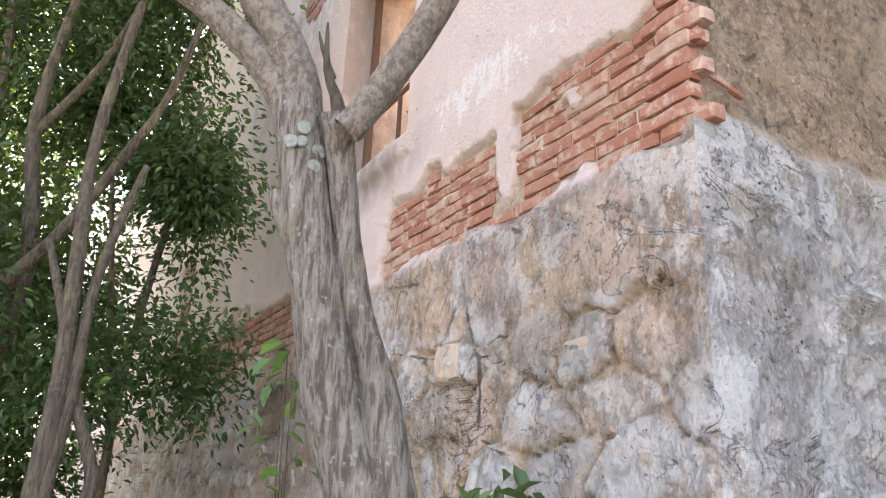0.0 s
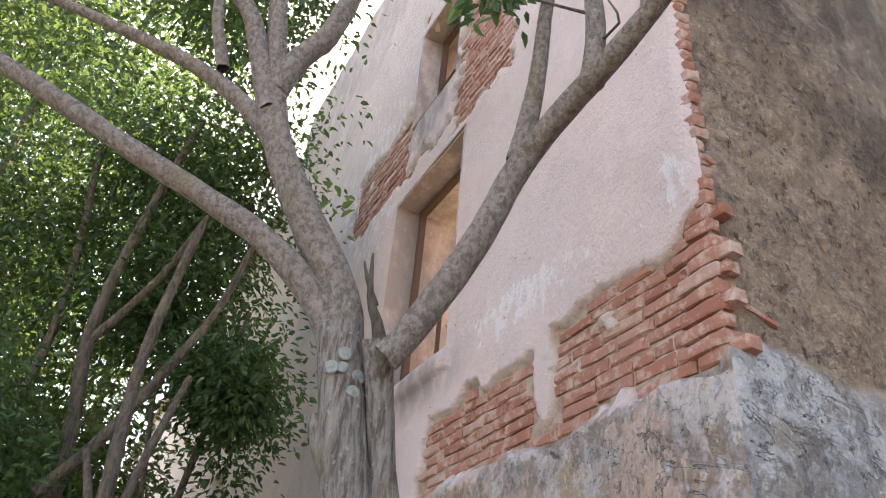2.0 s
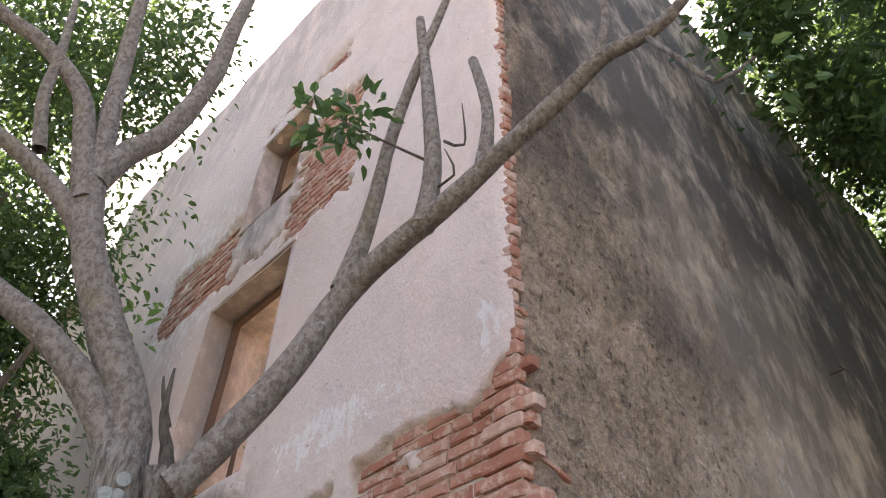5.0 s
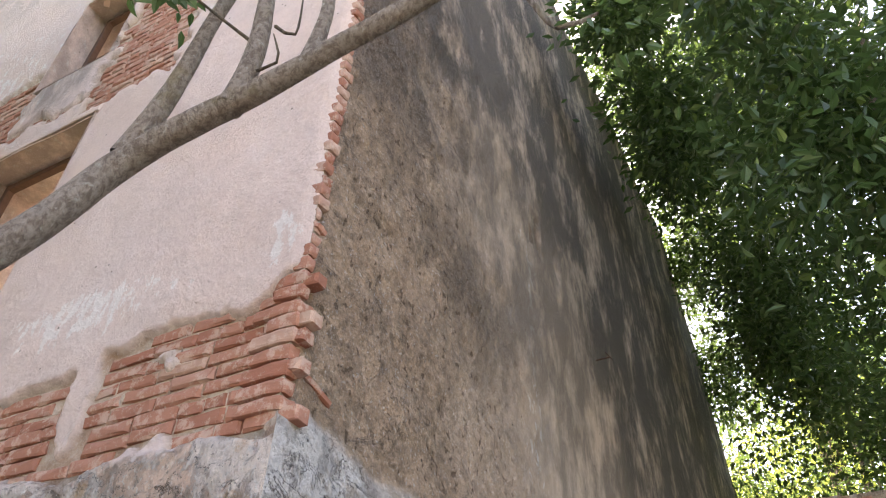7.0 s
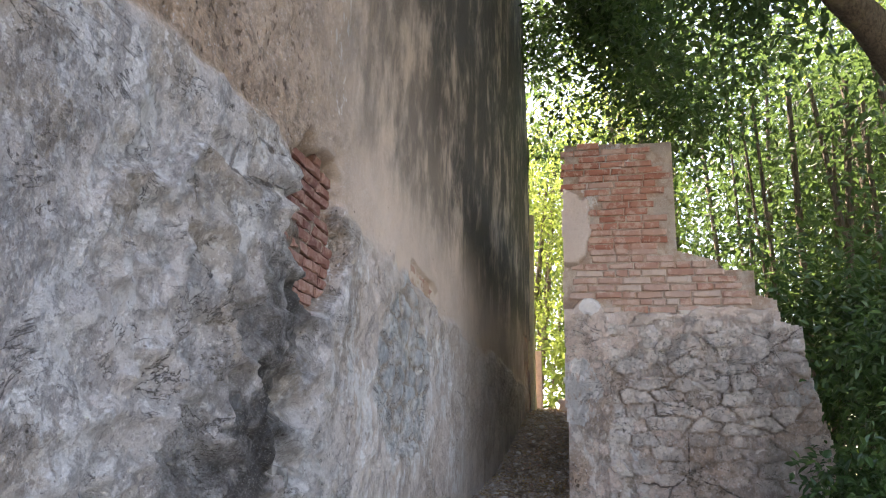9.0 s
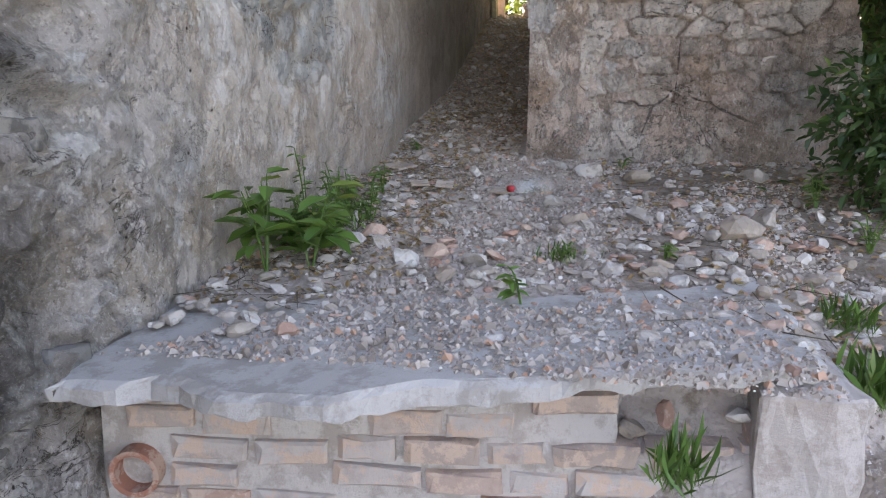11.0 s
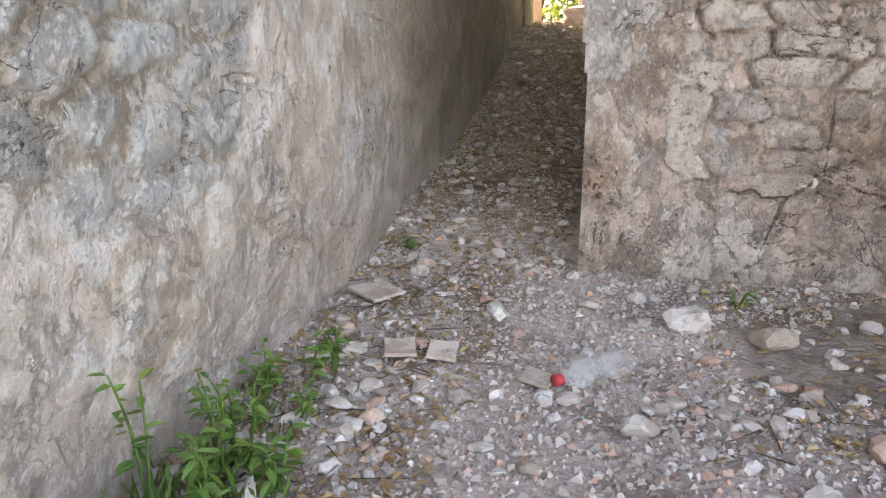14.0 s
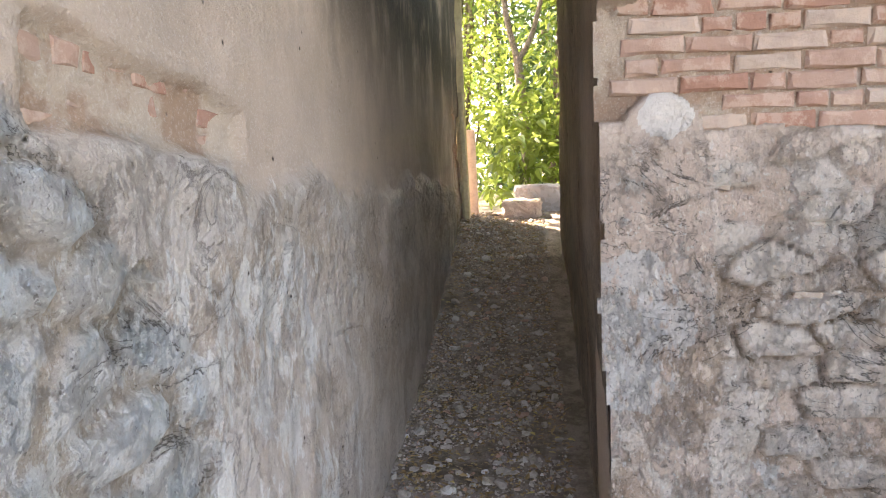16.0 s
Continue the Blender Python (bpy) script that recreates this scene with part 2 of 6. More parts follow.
M_FRONT = wall_material("weathered_pink_plaster", (0.72, 0.57, 0.51), (0.69, 0.56, 0.515), (0.82, 0.60, 0.475), (0.83, 0.715, 0.635), (0.56, 0.38, 0.25), (0.76, 0.655, 0.60), (0.68, 0.46, 0.29), (0.36, 0.25, 0.175), (0.82, 0.76, 0.71))
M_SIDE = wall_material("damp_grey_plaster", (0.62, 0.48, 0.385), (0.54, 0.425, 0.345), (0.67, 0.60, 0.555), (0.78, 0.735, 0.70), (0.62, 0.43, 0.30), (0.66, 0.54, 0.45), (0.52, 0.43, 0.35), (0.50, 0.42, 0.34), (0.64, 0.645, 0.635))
M_PIER = wall_material("pier_plaster", (0.70, 0.55, 0.46), (0.62, 0.49, 0.41), (0.76, 0.59, 0.49), (0.80, 0.69, 0.605), (0.58, 0.385, 0.27), (0.68, 0.60, 0.54), (0.56, 0.41, 0.31), (0.30, 0.225, 0.175))


def brick_material(name, a, b, c, limey):
    k = Nodes(name)
    r = k.random()
    col = k.mix(k.ramp(r, 0.0, 0.6), a, b)
    col = k.mix(k.ramp(r, 0.72, 1.0), col, c)
    mid, fine = k.noise(14, 7, 0.7), k.noise(80, 5, 0.7)
    col = k.mix(k.ramp(mid, 0.45, 0.75, 0, 0.6), col, k.mix(0.6, col, (0.20, 0.10, 0.07)))
    col = k.mix(k.ramp(k.noise(11, 9, 0.76), 0.49, 0.57, 0, limey), col, (0.52, 0.385, 0.31))
    h = k.math("ADD", k.math("MULTIPLY", mid, 1.4), k.math("MULTIPLY", fine, 0.6))
    return k.finish(col, 0.92, h, 0.65, 0.008)


M_BRICK = brick_material("old_red_brick", (0.31, 0.125, 0.082), (0.39, 0.185, 0.13), (0.43, 0.27, 0.21), 0.65)
# darker brick, laid only in the hole of the side wall
M_BRICK_DARK = brick_material("dark_red_brick", (0.13, 0.055, 0.045), (0.19, 0.085, 0.065), (0.24, 0.12, 0.09), 0.25)
M_BRICK_GREY = brick_material("dusty_brick", (0.36, 0.19, 0.14), (0.42, 0.275, 0.22), (0.46, 0.36, 0.30), 0.6)
M_BRICK_TERRACE = brick_material("limy_block", (0.38, 0.30, 0.26), (0.46, 0.41, 0.38), (0.42, 0.26, 0.20), 1.0)


def stone_material(name, a, b, c, dirt):
    k = Nodes(name)
    r = k.random()
    col = k.mix(k.ramp(r, 0.0, 0.5), a, b)
    col = k.mix(k.ramp(r, 0.55, 1.0), col, c)
    mid, fine = k.noise(9, 8, 0.7), k.noise(60, 6, 0.7)
    col = k.mix(k.ramp(mid, 0.46, 0.58, 0, 0.85), col, dirt)
    col = k.mix(k.ramp(fine, 0.55, 0.8, 0, 0.5), col, k.mix(0.6, col, (0.10, 0.09, 0.08)))
    h = k.math("ADD", k.math("MULTIPLY", mid, 1.5), k.math("MULTIPLY", fine, 0.6))
    return k.finish(col, 0.92, h, 0.7, 0.012)


M_STONE_FRONT = stone_material("limewashed_stone", (0.56, 0.52, 0.48), (0.54, 0.43, 0.34), (0.60, 0.54, 0.48), (0.44, 0.33, 0.245))
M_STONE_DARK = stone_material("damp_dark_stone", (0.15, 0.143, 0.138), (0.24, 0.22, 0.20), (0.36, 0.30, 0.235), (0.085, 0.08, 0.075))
M_STONE_PIER = stone_material("pier_stone", (0.50, 0.42, 0.36), (0.56, 0.48, 0.41), (0.46, 0.40, 0.35), (0.36, 0.28, 0.225))
M_RUBBLE = stone_material("rubble_stone", (0.42, 0.39, 0.36), (0.37, 0.30, 0.245), (0.52, 0.485, 0.45), (0.27, 0.225, 0.19))
M_SHARD = brick_material("brick_shard", (0.36, 0.21, 0.16), (0.44, 0.29, 0.23), (0.48, 0.36, 0.29), 0.7)
M_MORTAR = stone_material("grey_lime_mortar", (0.50, 0.455, 0.425), (0.48, 0.43, 0.40), (0.52, 0.48, 0.45), (0.36, 0.305, 0.27))


def gravel_material():
    k = Nodes("gravel_chips")
    r = k.island()
    col = k.mix(k.ramp(r, 0.0, 0.55), (0.24, 0.195, 0.165), (0.40, 0.345, 0.305))
    col = k.mix(k.ramp(r, 0.78, 0.95), col, (0.60, 0.56, 0.53))
    col = k.mix(k.ramp(r, 0.90, 0.94), col, (0.46, 0.28, 0.20))
    return k.finish(col, 0.95, k.noise(70, 4), 0.4, 0.004)


def ground_material():
    k = Nodes("dusty_rubble_soil")
    big, mid, fine = k.noise(0.8, 5), k.noise(7, 8, 0.7), k.noise(60, 6, 0.75)
    col = k.mix(k.ramp(big, 0.4, 0.62), (0.40, 0.335, 0.295), (0.50, 0.43, 0.39))
    col = k.mix(k.ramp(k.noise(2.4, 9, 0.72), 0.48, 0.58, 0, 0.8), col, (0.21, 0.16, 0.125))
    col = k.mix(k.ramp(fine, 0.55, 0.7, 0, 0.6), col, (0.58, 0.54, 0.50))
    # brown litter soil, and the passage's shade put into the colour
    col = k.mix(k.attr("loam_shade"), col, k.mix(k.ramp(mid, 0.4, 0.6), (0.17, 0.13, 0.10), (0.29, 0.24, 0.20)))
    col = k.mix(k.attr("green"), col, k.mix(k.ramp(k.noise(3, 6), 0.4, 0.6), (0.09, 0.10, 0.04), (0.17, 0.14, 0.09)))
    chips = k.cells(45)
    return k.finish(col, 0.96, k.math("ADD", k.math("MULTIPLY", mid, 1.2), k.math("ADD", fine, k.math("MULTIPLY", chips, -1.0))), 0.8, 0.015)


def bark_material(name, a, b, moss, grain=(1, 1, 0.16)):
    k = Nodes(name)
    ridges = k.noise(52, 8, 0.68, grain, 0.4)
    flakes = k.noise(60, 6, 0.7, (1, 1, 0.45))
    spots = k.noise(42, 6, 0.65)
    col = k.mix(k.ramp(ridges, 0.38, 0.60), a, b)
    col = k.mix(k.ramp(flakes, 0.5, 0.75, 0, 0.35), col, tuple(c * 0.4 for c in a))
    col = k.mix(k.ramp(spots, 0.58, 0.68, 0, 0.65), col, moss)
    col = k.mix(k.ramp(k.noise(6, 5, 0.6), 0.56, 0.68, 0, 0.4), col, (0.30, 0.25, 0.13))
    return k.finish(col, 0.92, k.math("ADD", k.math("MULTIPLY", ridges, 2.2), flakes), 1.0, 0.022)


def leaf_material(name, dark, light, pale, glow=0.45):
    k = Nodes(name)
    r = k.island()
    col = k.mix(k.ramp(r, 0.1, 0.9), dark, light)
    col = k.mix(k.ramp(r, 0.93, 1.0), col, pale)
    k.finish(col, 0.36, None, specular=0.5)
    tr = k.n.new("ShaderNodeBsdfTranslucent")
    k.set(tr.inputs["Color"], k.mix(0.6, col, pale))
    mx = k.n.new("ShaderNodeMixShader")
    mx.inputs[0].default_value = glow
    k.l.new(k.bsdf.outputs[0], mx.inputs[1]), k.l.new(tr.outputs[0], mx.inputs[2])
    k.l.new(mx.outputs[0], k.n["Material Output"].inputs["Surface"])
    return k.mat


def plain(name, colour, rough=0.7, wear=0.25, scale=20):
    k = Nodes(name)
    n = k.noise(scale, 6, 0.65)
    col = k.mix(k.ramp(n, 0.4, 0.7, 0, wear * 2), colour, tuple(c * 0.55 for c in colour))
    return k.finish(col, rough, n, 0.4, 0.004)


M_GRAVEL, M_GROUND = gravel_material(), ground_material()
M_BARK = bark_material("grey_bark", (0.15, 0.115, 0.09), (0.38, 0.33, 0.28), (0.52, 0.50, 0.46))
M_LIMB = bark_material("limb_bark", (0.23, 0.18, 0.145), (0.42, 0.35, 0.29), (0.54, 0.51, 0.44), (1, 1, 0.7))
M_BARK2 = bark_material("dark_bark", (0.10, 0.08, 0.06), (0.19, 0.15, 0.11), (0.22, 0.22, 0.17))
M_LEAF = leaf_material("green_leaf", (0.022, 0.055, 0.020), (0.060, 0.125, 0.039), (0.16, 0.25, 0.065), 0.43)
# Sunlight is put into the leaf colour: strongly in LEAF_SUN, slightly in LEAF_BRIGHT.
M_LEAF_SUN = leaf_material("sun_painted_leaf", (0.10, 0.16, 0.03), (0.21, 0.31, 0.06), (0.34, 0.40, 0.09), 0.55)
M_LEAF_BRIGHT = leaf_material("sunlit_tint_leaf", (0.024, 0.058, 0.018), (0.065, 0.13, 0.034), (0.17, 0.25, 0.06), 0.45)
M_WEED = leaf_material("weed_leaf", (0.07, 0.15, 0.03), (0.13, 0.25, 0.06), (0.20, 0.27, 0.06), 0.35)
M_DRY = leaf_material("dry_leaf", (0.22, 0.13, 0.06), (0.36, 0.24, 0.12), (0.48, 0.38, 0.14), 0.2)
M_WOOD = plain("weathered_wood", (0.11, 0.065, 0.048), 0.8, 0.3, 30)
M_CONCRETE = stone_material("old_concrete", (0.44, 0.425, 0.41), (0.42, 0.40, 0.385), (0.46, 0.445, 0.43), (0.31, 0.285, 0.265))
M_LICHEN = plain("pale_lichen", (0.25, 0.255, 0.23), 0.95, 0.45, 60)

# ---- the building's walls ----
CORNER = Vector((1.90, 1.74, 0))
F_DIR, F_OUT = Vector((-0.0052, 1.0, 0)), Vector((-1.0, -0.0052, 0))     # along the front, and out of it
S_DIR, S_OUT = Vector((1, 0, 0)), Vector((0, -1, 0))                      # along the side, and out of it
WIN_LOW, WIN_HIGH = (2.05, 3.20, 3.52, 5.33), (2.30, 3.12, 6.15, 7.42)     # s0, s1, z0, z1


def corner_off(z):
    return np.where(z < 2.67, 0.045, 0.002) + fbm(z * 0 + 3.1, z, 0.3, 3, 5) * 0.012


def sheet(name, origin, along, out, S, Z, off, attrs, holes=(), other=None, top=None, mat=None, keep=None, back=0.5):
    """A worn wall face on a grid of s and z, with its openings, reveals and a plain back."""
    gs, gz = np.meshgrid(S, Z)
    o = off(gs, gz)
    if top is not None:
        tz = top(gs)
        gz = np.where(gz > tz - 0.001, tz, gz)
    o_, a_, n_ = np.array(origin), np.array(along), np.array(out)
    P = o_ + gs[..., None] * a_ + o[..., None] * n_
    if other is not None:
        P = P + (np.clip(1 - gs / 0.06, 0, 1) * o)[..., None] * np.array(other)
    P[..., 2] += gz
    h, w = gs.shape
    idx = np.arange(h * w).reshape(h, w)
    cs, cz = (gs[:-1, :-1] + gs[1:, 1:]) / 2, (gz[:-1, :-1] + gz[1:, 1:]) / 2
    ok = (gz[1:, :-1] - gz[:-1, :-1] > 1e-5) | (gz[1:, 1:] - gz[:-1, 1:] > 1e-5)
    for s0, s1, z0, z1 in holes:
        ok &= ~((cs > s0) & (cs < s1) & (cz > z0) & (cz < z1))
    if keep is not None:
        ok &= keep(cs, cz)
    quads = np.stack([idx[:-1, :-1], idx[:-1, 1:], idx[1:, 1:], idx[1:, :-1]], -1)[ok]
    if np.cross(np.array(along), (0, 0, 1)) @ n_ < 0:
        quads = quads[:, ::-1]
    verts, faces = P.reshape(-1, 3).tolist(), quads.tolist()

    def quad(pts):
        n0 = len(verts)
        verts.extend([list(o_ + s * a_ + d * n_ + np.array((0, 0, z))) for s, d, z in pts])
        faces.append([n0, n0 + 1, n0 + 2, n0 + 3])

    for s0, s1, z0, z1 in holes:
        f = 0.03
        quad([(s0, f, z0), (s0, -back, z0), (s0, -back, z1), (s0, f, z1)])
        quad([(s1, f, z0), (s1, f, z1), (s1, -back, z1), (s1, -back, z0)])
        quad([(s0, f, z0), (s1, f, z0), (s1, -back, z0), (s0, -back, z0)])
        quad([(s0, f, z1), (s0, -back, z1), (s1, -back, z1), (s1, f, z1)])
    if back:
        bs = sorted({S[0], S[-1], *[v for hl in holes for v in hl[:2]]})
        bz = sorted({Z[0], Z[-1] if top is None else float(np.min(top(np.array(S)))), *[v for hl in holes for v in hl[2:]]})
        for s0, s1 in zip(bs, bs[1:]):
            for z0, z1 in zip(bz, bz[1:]):
                if not any(hl[0] <= (s0 + s1) / 2 <= hl[1] and hl[2] <= (z0 + z1) / 2 <= hl[3] for hl in holes):
                    quad([(s0, -back, z0), (s0, -back, z1), (s1, -back, z1), (s1, -back, z0)])
        quad([(S[0], 0, bz[-1]), (S[-1], 0, bz[-1]), (S[-1], -back, bz[-1]), (S[0], -back, bz[-1])])
        quad([(S[-1], 0, Z[0]), (S[-1], -back, Z[0]), (S[-1], -back, bz[-1]), (S[-1], 0, bz[-1])])
    me = mesh_of(name, verts, faces, mat)
    for key, fn in attrs.items():
        v = np.full(len(verts), {"lime": 0.35, "dark": 0.55}.get(key, 0.0), np.float32)
        v[:h * w] = np.clip(fn(gs, gz), 0, 1).reshape(-1)
        me.attributes.new(key, "FLOAT", "POINT").data.foreach_set("value", v)
    return put(name, me)


def edges(*runs):
    """Grid lines: (from, to, spacing), run after run."""
    out = []
    for a, b, d in runs:
        out += list(np.linspace(a, b, max(1, round((b - a) / d)), endpoint=False))
    return np.array(out + [runs[-1][1]])


def front_bare(s, z):
    n = fbm(s, z, 0.45, 5, 3) * 0.9 + fbm(s, z, 0.13, 4, 9) * 0.7
    p = np.maximum.reduce([
        patch(s, z, -0.4, 1.02, 2.66 - 0.02 * s, 3.16 + 0.16 * step(0.2, 0.0, s), 0.22),
        patch(s, z, 1.08, 2.24, 2.70, 3.14, 0.24),
        patch(s, z, 3.6, 7.2, 2.52, 2.94, 0.22), patch(s, z, 4.4, 6.8, 2.9, 3.15, 0.25) * 0.6,
        patch(s, z, 2.0, 4.4, 5.58, 6.40, 0.34), patch(s, z, 1.42, 2.32, 5.45, 6.9, 0.3), patch(s, z, 1.8, 3.3, 7.55, 7.85, 0.2) * 0.7,
        patch(s, z, 7.9, 8.5, 6.3, 7.1, 0.15), patch(s, z, 8.05, 9.7, 2.95, 4.6, 0.12)])
    spared = 0.42 * blob(s, z, 0.62, 3.02, 0.16, 0.12) + 0.45 * blob(s, z, 1.05, 2.95, 0.09, 0.22) + 0.9 * blob(s, z, 2.75, 6.0, 0.55, 0.34)
    return step(0.46, 0.54, p + n * 0.80 - spared)


def front_rubble(s, z):
    return step(0.40, 0.62, patch(s, z, -0.5, 30, -1, 2.22, 0.3) + fbm(s, z, 0.8, 4, 21) * 0.9)


def front_stones(s, z):
    near = stones_field(s, z, 0.40, 0.24, 140)
    far = stones_field(s, z, 0.27, 0.17, 150)
    e, t = np.where(s < 2.7, near[0], far[0]), np.where(s < 2.7, near[1], far[1])
    return e, t


def front_off(s, z):
    bare, rub = front_bare(s, z), front_rubble(s, z)
    e, t = front_stones(s, z)
    low = step(2.70, 2.62, z + fbm(s, z, 0.4, 3, 2) * 0.08)
    o = 0.018 + fbm(s, z, 1.6, 3, 1) * 0.05 + fbm(s, z, 0.25, 4, 4) * 0.018
    o = o + 0.003 * step(0.0, 0.03, fbm(s, z, 0.5, 5, 24)) * (1 - low)
    o = o + low * (0.030 + fbm(s, z, 0.35, 5, 6) * 0.042 + 0.008 * step(0.0, 0.05, fbm(s, z, 0.3, 5, 25)))
    o = o * (1 - bare) + bare * (-0.013 + fbm(s, z, 0.09, 3, 8) * 0.022)
    lump = step(0.01, 0.12, e) * (0.5 + 0.9 * t) * 0.040 + fbm(s, z, 0.12, 5, 26) * 0.034
    o = o + rub * low * (lump - 0.042)
    recess = step(7.85, 7.93, s) * (0.16 + 0.1 * patch(s, z, 8.1, 9.6, 2.95, 4.55, 0.03))
    o = o - recess
    ledge = patch(s, z, 2.0, 3.3, 3.38, 3.51, 0.03) * 0.03
    o = o + ledge + patch(s, z, 2.25, 3.2, 7.42, 7.5, 0.02) * 0.02
    k = np.clip(1 - s / 0.06, 0, 1)
    return o * (1 - k) + corner_off(z) * k


front_attrs = {
    "bare": front_bare,
    "stone": lambda s, z: front_rubble(s, z) * step(2.6, 2.45, z) * step(0.04, 0.16, front_stones(s, z)[0]) * step(0.25, 0.4, front_stones(s, z)[1]),
    "joint": lambda s, z: front_rubble(s, z) * step(2.6, 2.45, z) * step(0.07, 0.02, front_stones(s, z)[0]) * 0.8 * step(-0.15, 0.1, fbm(s, z, 0.4, 3, 29)),
    "tone": lambda s, z: front_stones(s, z)[1],
    "base": lambda s, z: step(2.72, 2.6, z + fbm(s, z, 0.5, 4, 2) * 0.25),
    "lime": lambda s, z: np.maximum.reduce([0.62 * blob(s, z, 1.25, 3.45, 0.75, 0.2), 0.6 * blob(s, z, 0.12, 3.5, 0.12, 0.22), 0.75 * step(0.0, 0.25, fbm(s, z, 0.8, 4, 31)) * (z < 2.6), patch(s, z, -0.2, 0.16, 1.0, 2.66, 0.05) * 0.35, 0.5 * blob(s, z, 3.9, 6.0, 1.6, 2.0)]),
    "dark": lambda s, z: np.maximum.reduce([0.6 * blob(s, z, 2.5, 3.4, 0.7, 0.2), 0.6 * blob(s, z, 2.8, 6.0, 0.6, 0.34), 0.35 * step(7.4, 9.3, z + fbm(s, z, 1.0, 3, 12)), 0.35 * step(0.1, 0.35, fbm(s, z, 1.3, 4, 41)) * (s > 3)]),
    "tan": lambda s, z: 0.5 * front_rubble(s, z) * step(2.7, 2.5, z) * step(0.0, 0.2, fbm(s, z, 0.35, 3, 14)),
}
f_top = lambda s: 10.1 + 0.6 * step(2.6, 0.0, s) - 0.9 * step(7.95, 8.25, s) + fbm(s, s * 0, 0.9, 3, 51) * 0.35
wall_front = sheet("wall_front", CORNER, F_DIR, F_OUT, edges((0, 0.06, 0.015), (0.06, 2.7, 0.015), (2.7, 9.0, 0.03), (9.0, 26, 0.25)),
                   edges((-0.3, 1.2, 0.12), (1.2, 3.6, 0.015), (3.6, 7.8, 0.035), (7.8, 11.4, 0.1)), front_off, front_attrs,
                   [WIN_LOW, WIN_HIGH], S_OUT, f_top, M_FRONT, None, 0.55)
tagged(wall_front, "pinkish plastered masonry wall of a ruined house, peeling to bare brick and rubble", "wall", kind="structure")


def side_low(x, z):
    """1 on the grey cement skirt under the wavy line at about 2.7 m."""
    line = 2.70 - 0.10 * step(1.9, 2.6, x) + 0.1 * blob(x, z * 0 + 1, 3.0, 1, 0.8, 1) - 0.14 * step(4.2, 7, x)
    return step(0.05, -0.05, z - line + fbm(x, z, 0.5, 4, 62) * 0.28)


def red_hole(x, z):
    return step(0.40, 0.50, blob(x, z, 3.97, 2.45, 0.40, 0.50) + fbm(x, z, 0.2, 3, 66) * 0.5)


def side_rubble(x, z):
    p = np.maximum(blob(x, z, 3.35, 0.75, 0.8, 1.15), 0.95 * blob(x, z, 5.45, 1.95, 0.72, 0.72))
    return step(0.45, 0.6, p + fbm(x, z, 0.4, 4, 68) * 0.6)


def side_stones(x, z):
    return stones_field(x, z, 0.24, 0.15, 160)


def side_bare(x, z):
    return step(0.45, 0.55, np.maximum.reduce([red_hole(x, z), patch(x, z, 5.62, 6.42, 2.52 + 0.05 * (6.4 - x), 2.66 + 0.08 * (6.4 - x), 0.09), patch(x, z, 4.2, 4.42, 5.25, 5.62, 0.08), patch(x, z, 11.7, 12.6, 1.8, 3.2, 0.15), 0.8 * patch(x, z, 1.85, 1.95, 2.7, 11, 0.03)]) + fbm(x, z, 0.2, 4, 69) * 0.5)


def side_off(x, z):
    low, tanz = side_low(x, z), 1 - side_low(x, z)
    rub = side_rubble(x, z)
    e, t = side_stones(x, z)
    o = 0.02 + fbm(x, z, 2.0, 3, 60) * 0.07 + fbm(x, z, 0.3, 4, 61) * 0.024
    o = o + low * (0.024 + fbm(x, z, 0.28, 5, 63) * 0.042 + 0.005 * step(0.0, 0.06, fbm(x, z, 0.35, 5, 65)) + 0.004 * step(0.05, 0.10, fbm(x, z, 0.18, 4, 67)))
    o = o + tanz * (fbm(x, z, 0.16, 5, 64) * 0.06 * step(6.5, 2.8, x + (z - 3) * 0.5) + 0.005 * step(0.02, 0.07, fbm(x, z, 0.6, 5, 59)))
    deep = step(4.6, 4.2, x)
    lump = step(0.12, 0.30, e) * (0.4 + t) * (0.022 + 0.010 * deep) + fbm(x, z, 0.09, 3, 57) * (0.010 + 0.035 * deep)
    o = o + rub * (lump - 0.022 - 0.015 * deep) - 0.11 * red_hole(x, z) - 0.03 * side_bare(x, z)
    jag = step(4.5, 3.9, x) * step(2.2, 2.7, x) * step(2.8, 2.3, z - 0.25 * (x - 3.2))
    crest = np.abs(fbm(x + 0.3 * fbm(x, z, 0.5, 3, 52), z * 1.5, 0.34, 4, 53))
    o = o + jag * (0.05 - 0.42 * np.minimum(crest, 0.35) + 0.07 * np.abs(fbm(x, z, 0.12, 3, 54))) + low * (1 - jag) * (0.008 - 0.045 * np.minimum(np.abs(fbm(x, z, 0.24, 4, 55)), 0.25))
    o = o - 0.28 * step(0.5, 0.6, blob(x, z, 5.86, 2.24, 0.07, 0.11) + fbm(x, z, 0.12, 3, 56) * 0.2) - 0.05 * blob(x, z, 4.76, 5.42, 0.06, 0.14) - 0.03 * blob(x, z, 6.82, 1.97, 0.03, 0.03) - 0.03 * blob(x, z, 5.0, 1.36, 0.03, 0.04)
    xs = x - CORNER.x
    k = np.clip(1 - xs / 0.06, 0, 1)
    return o * (1 - k) + corner_off(z) * k


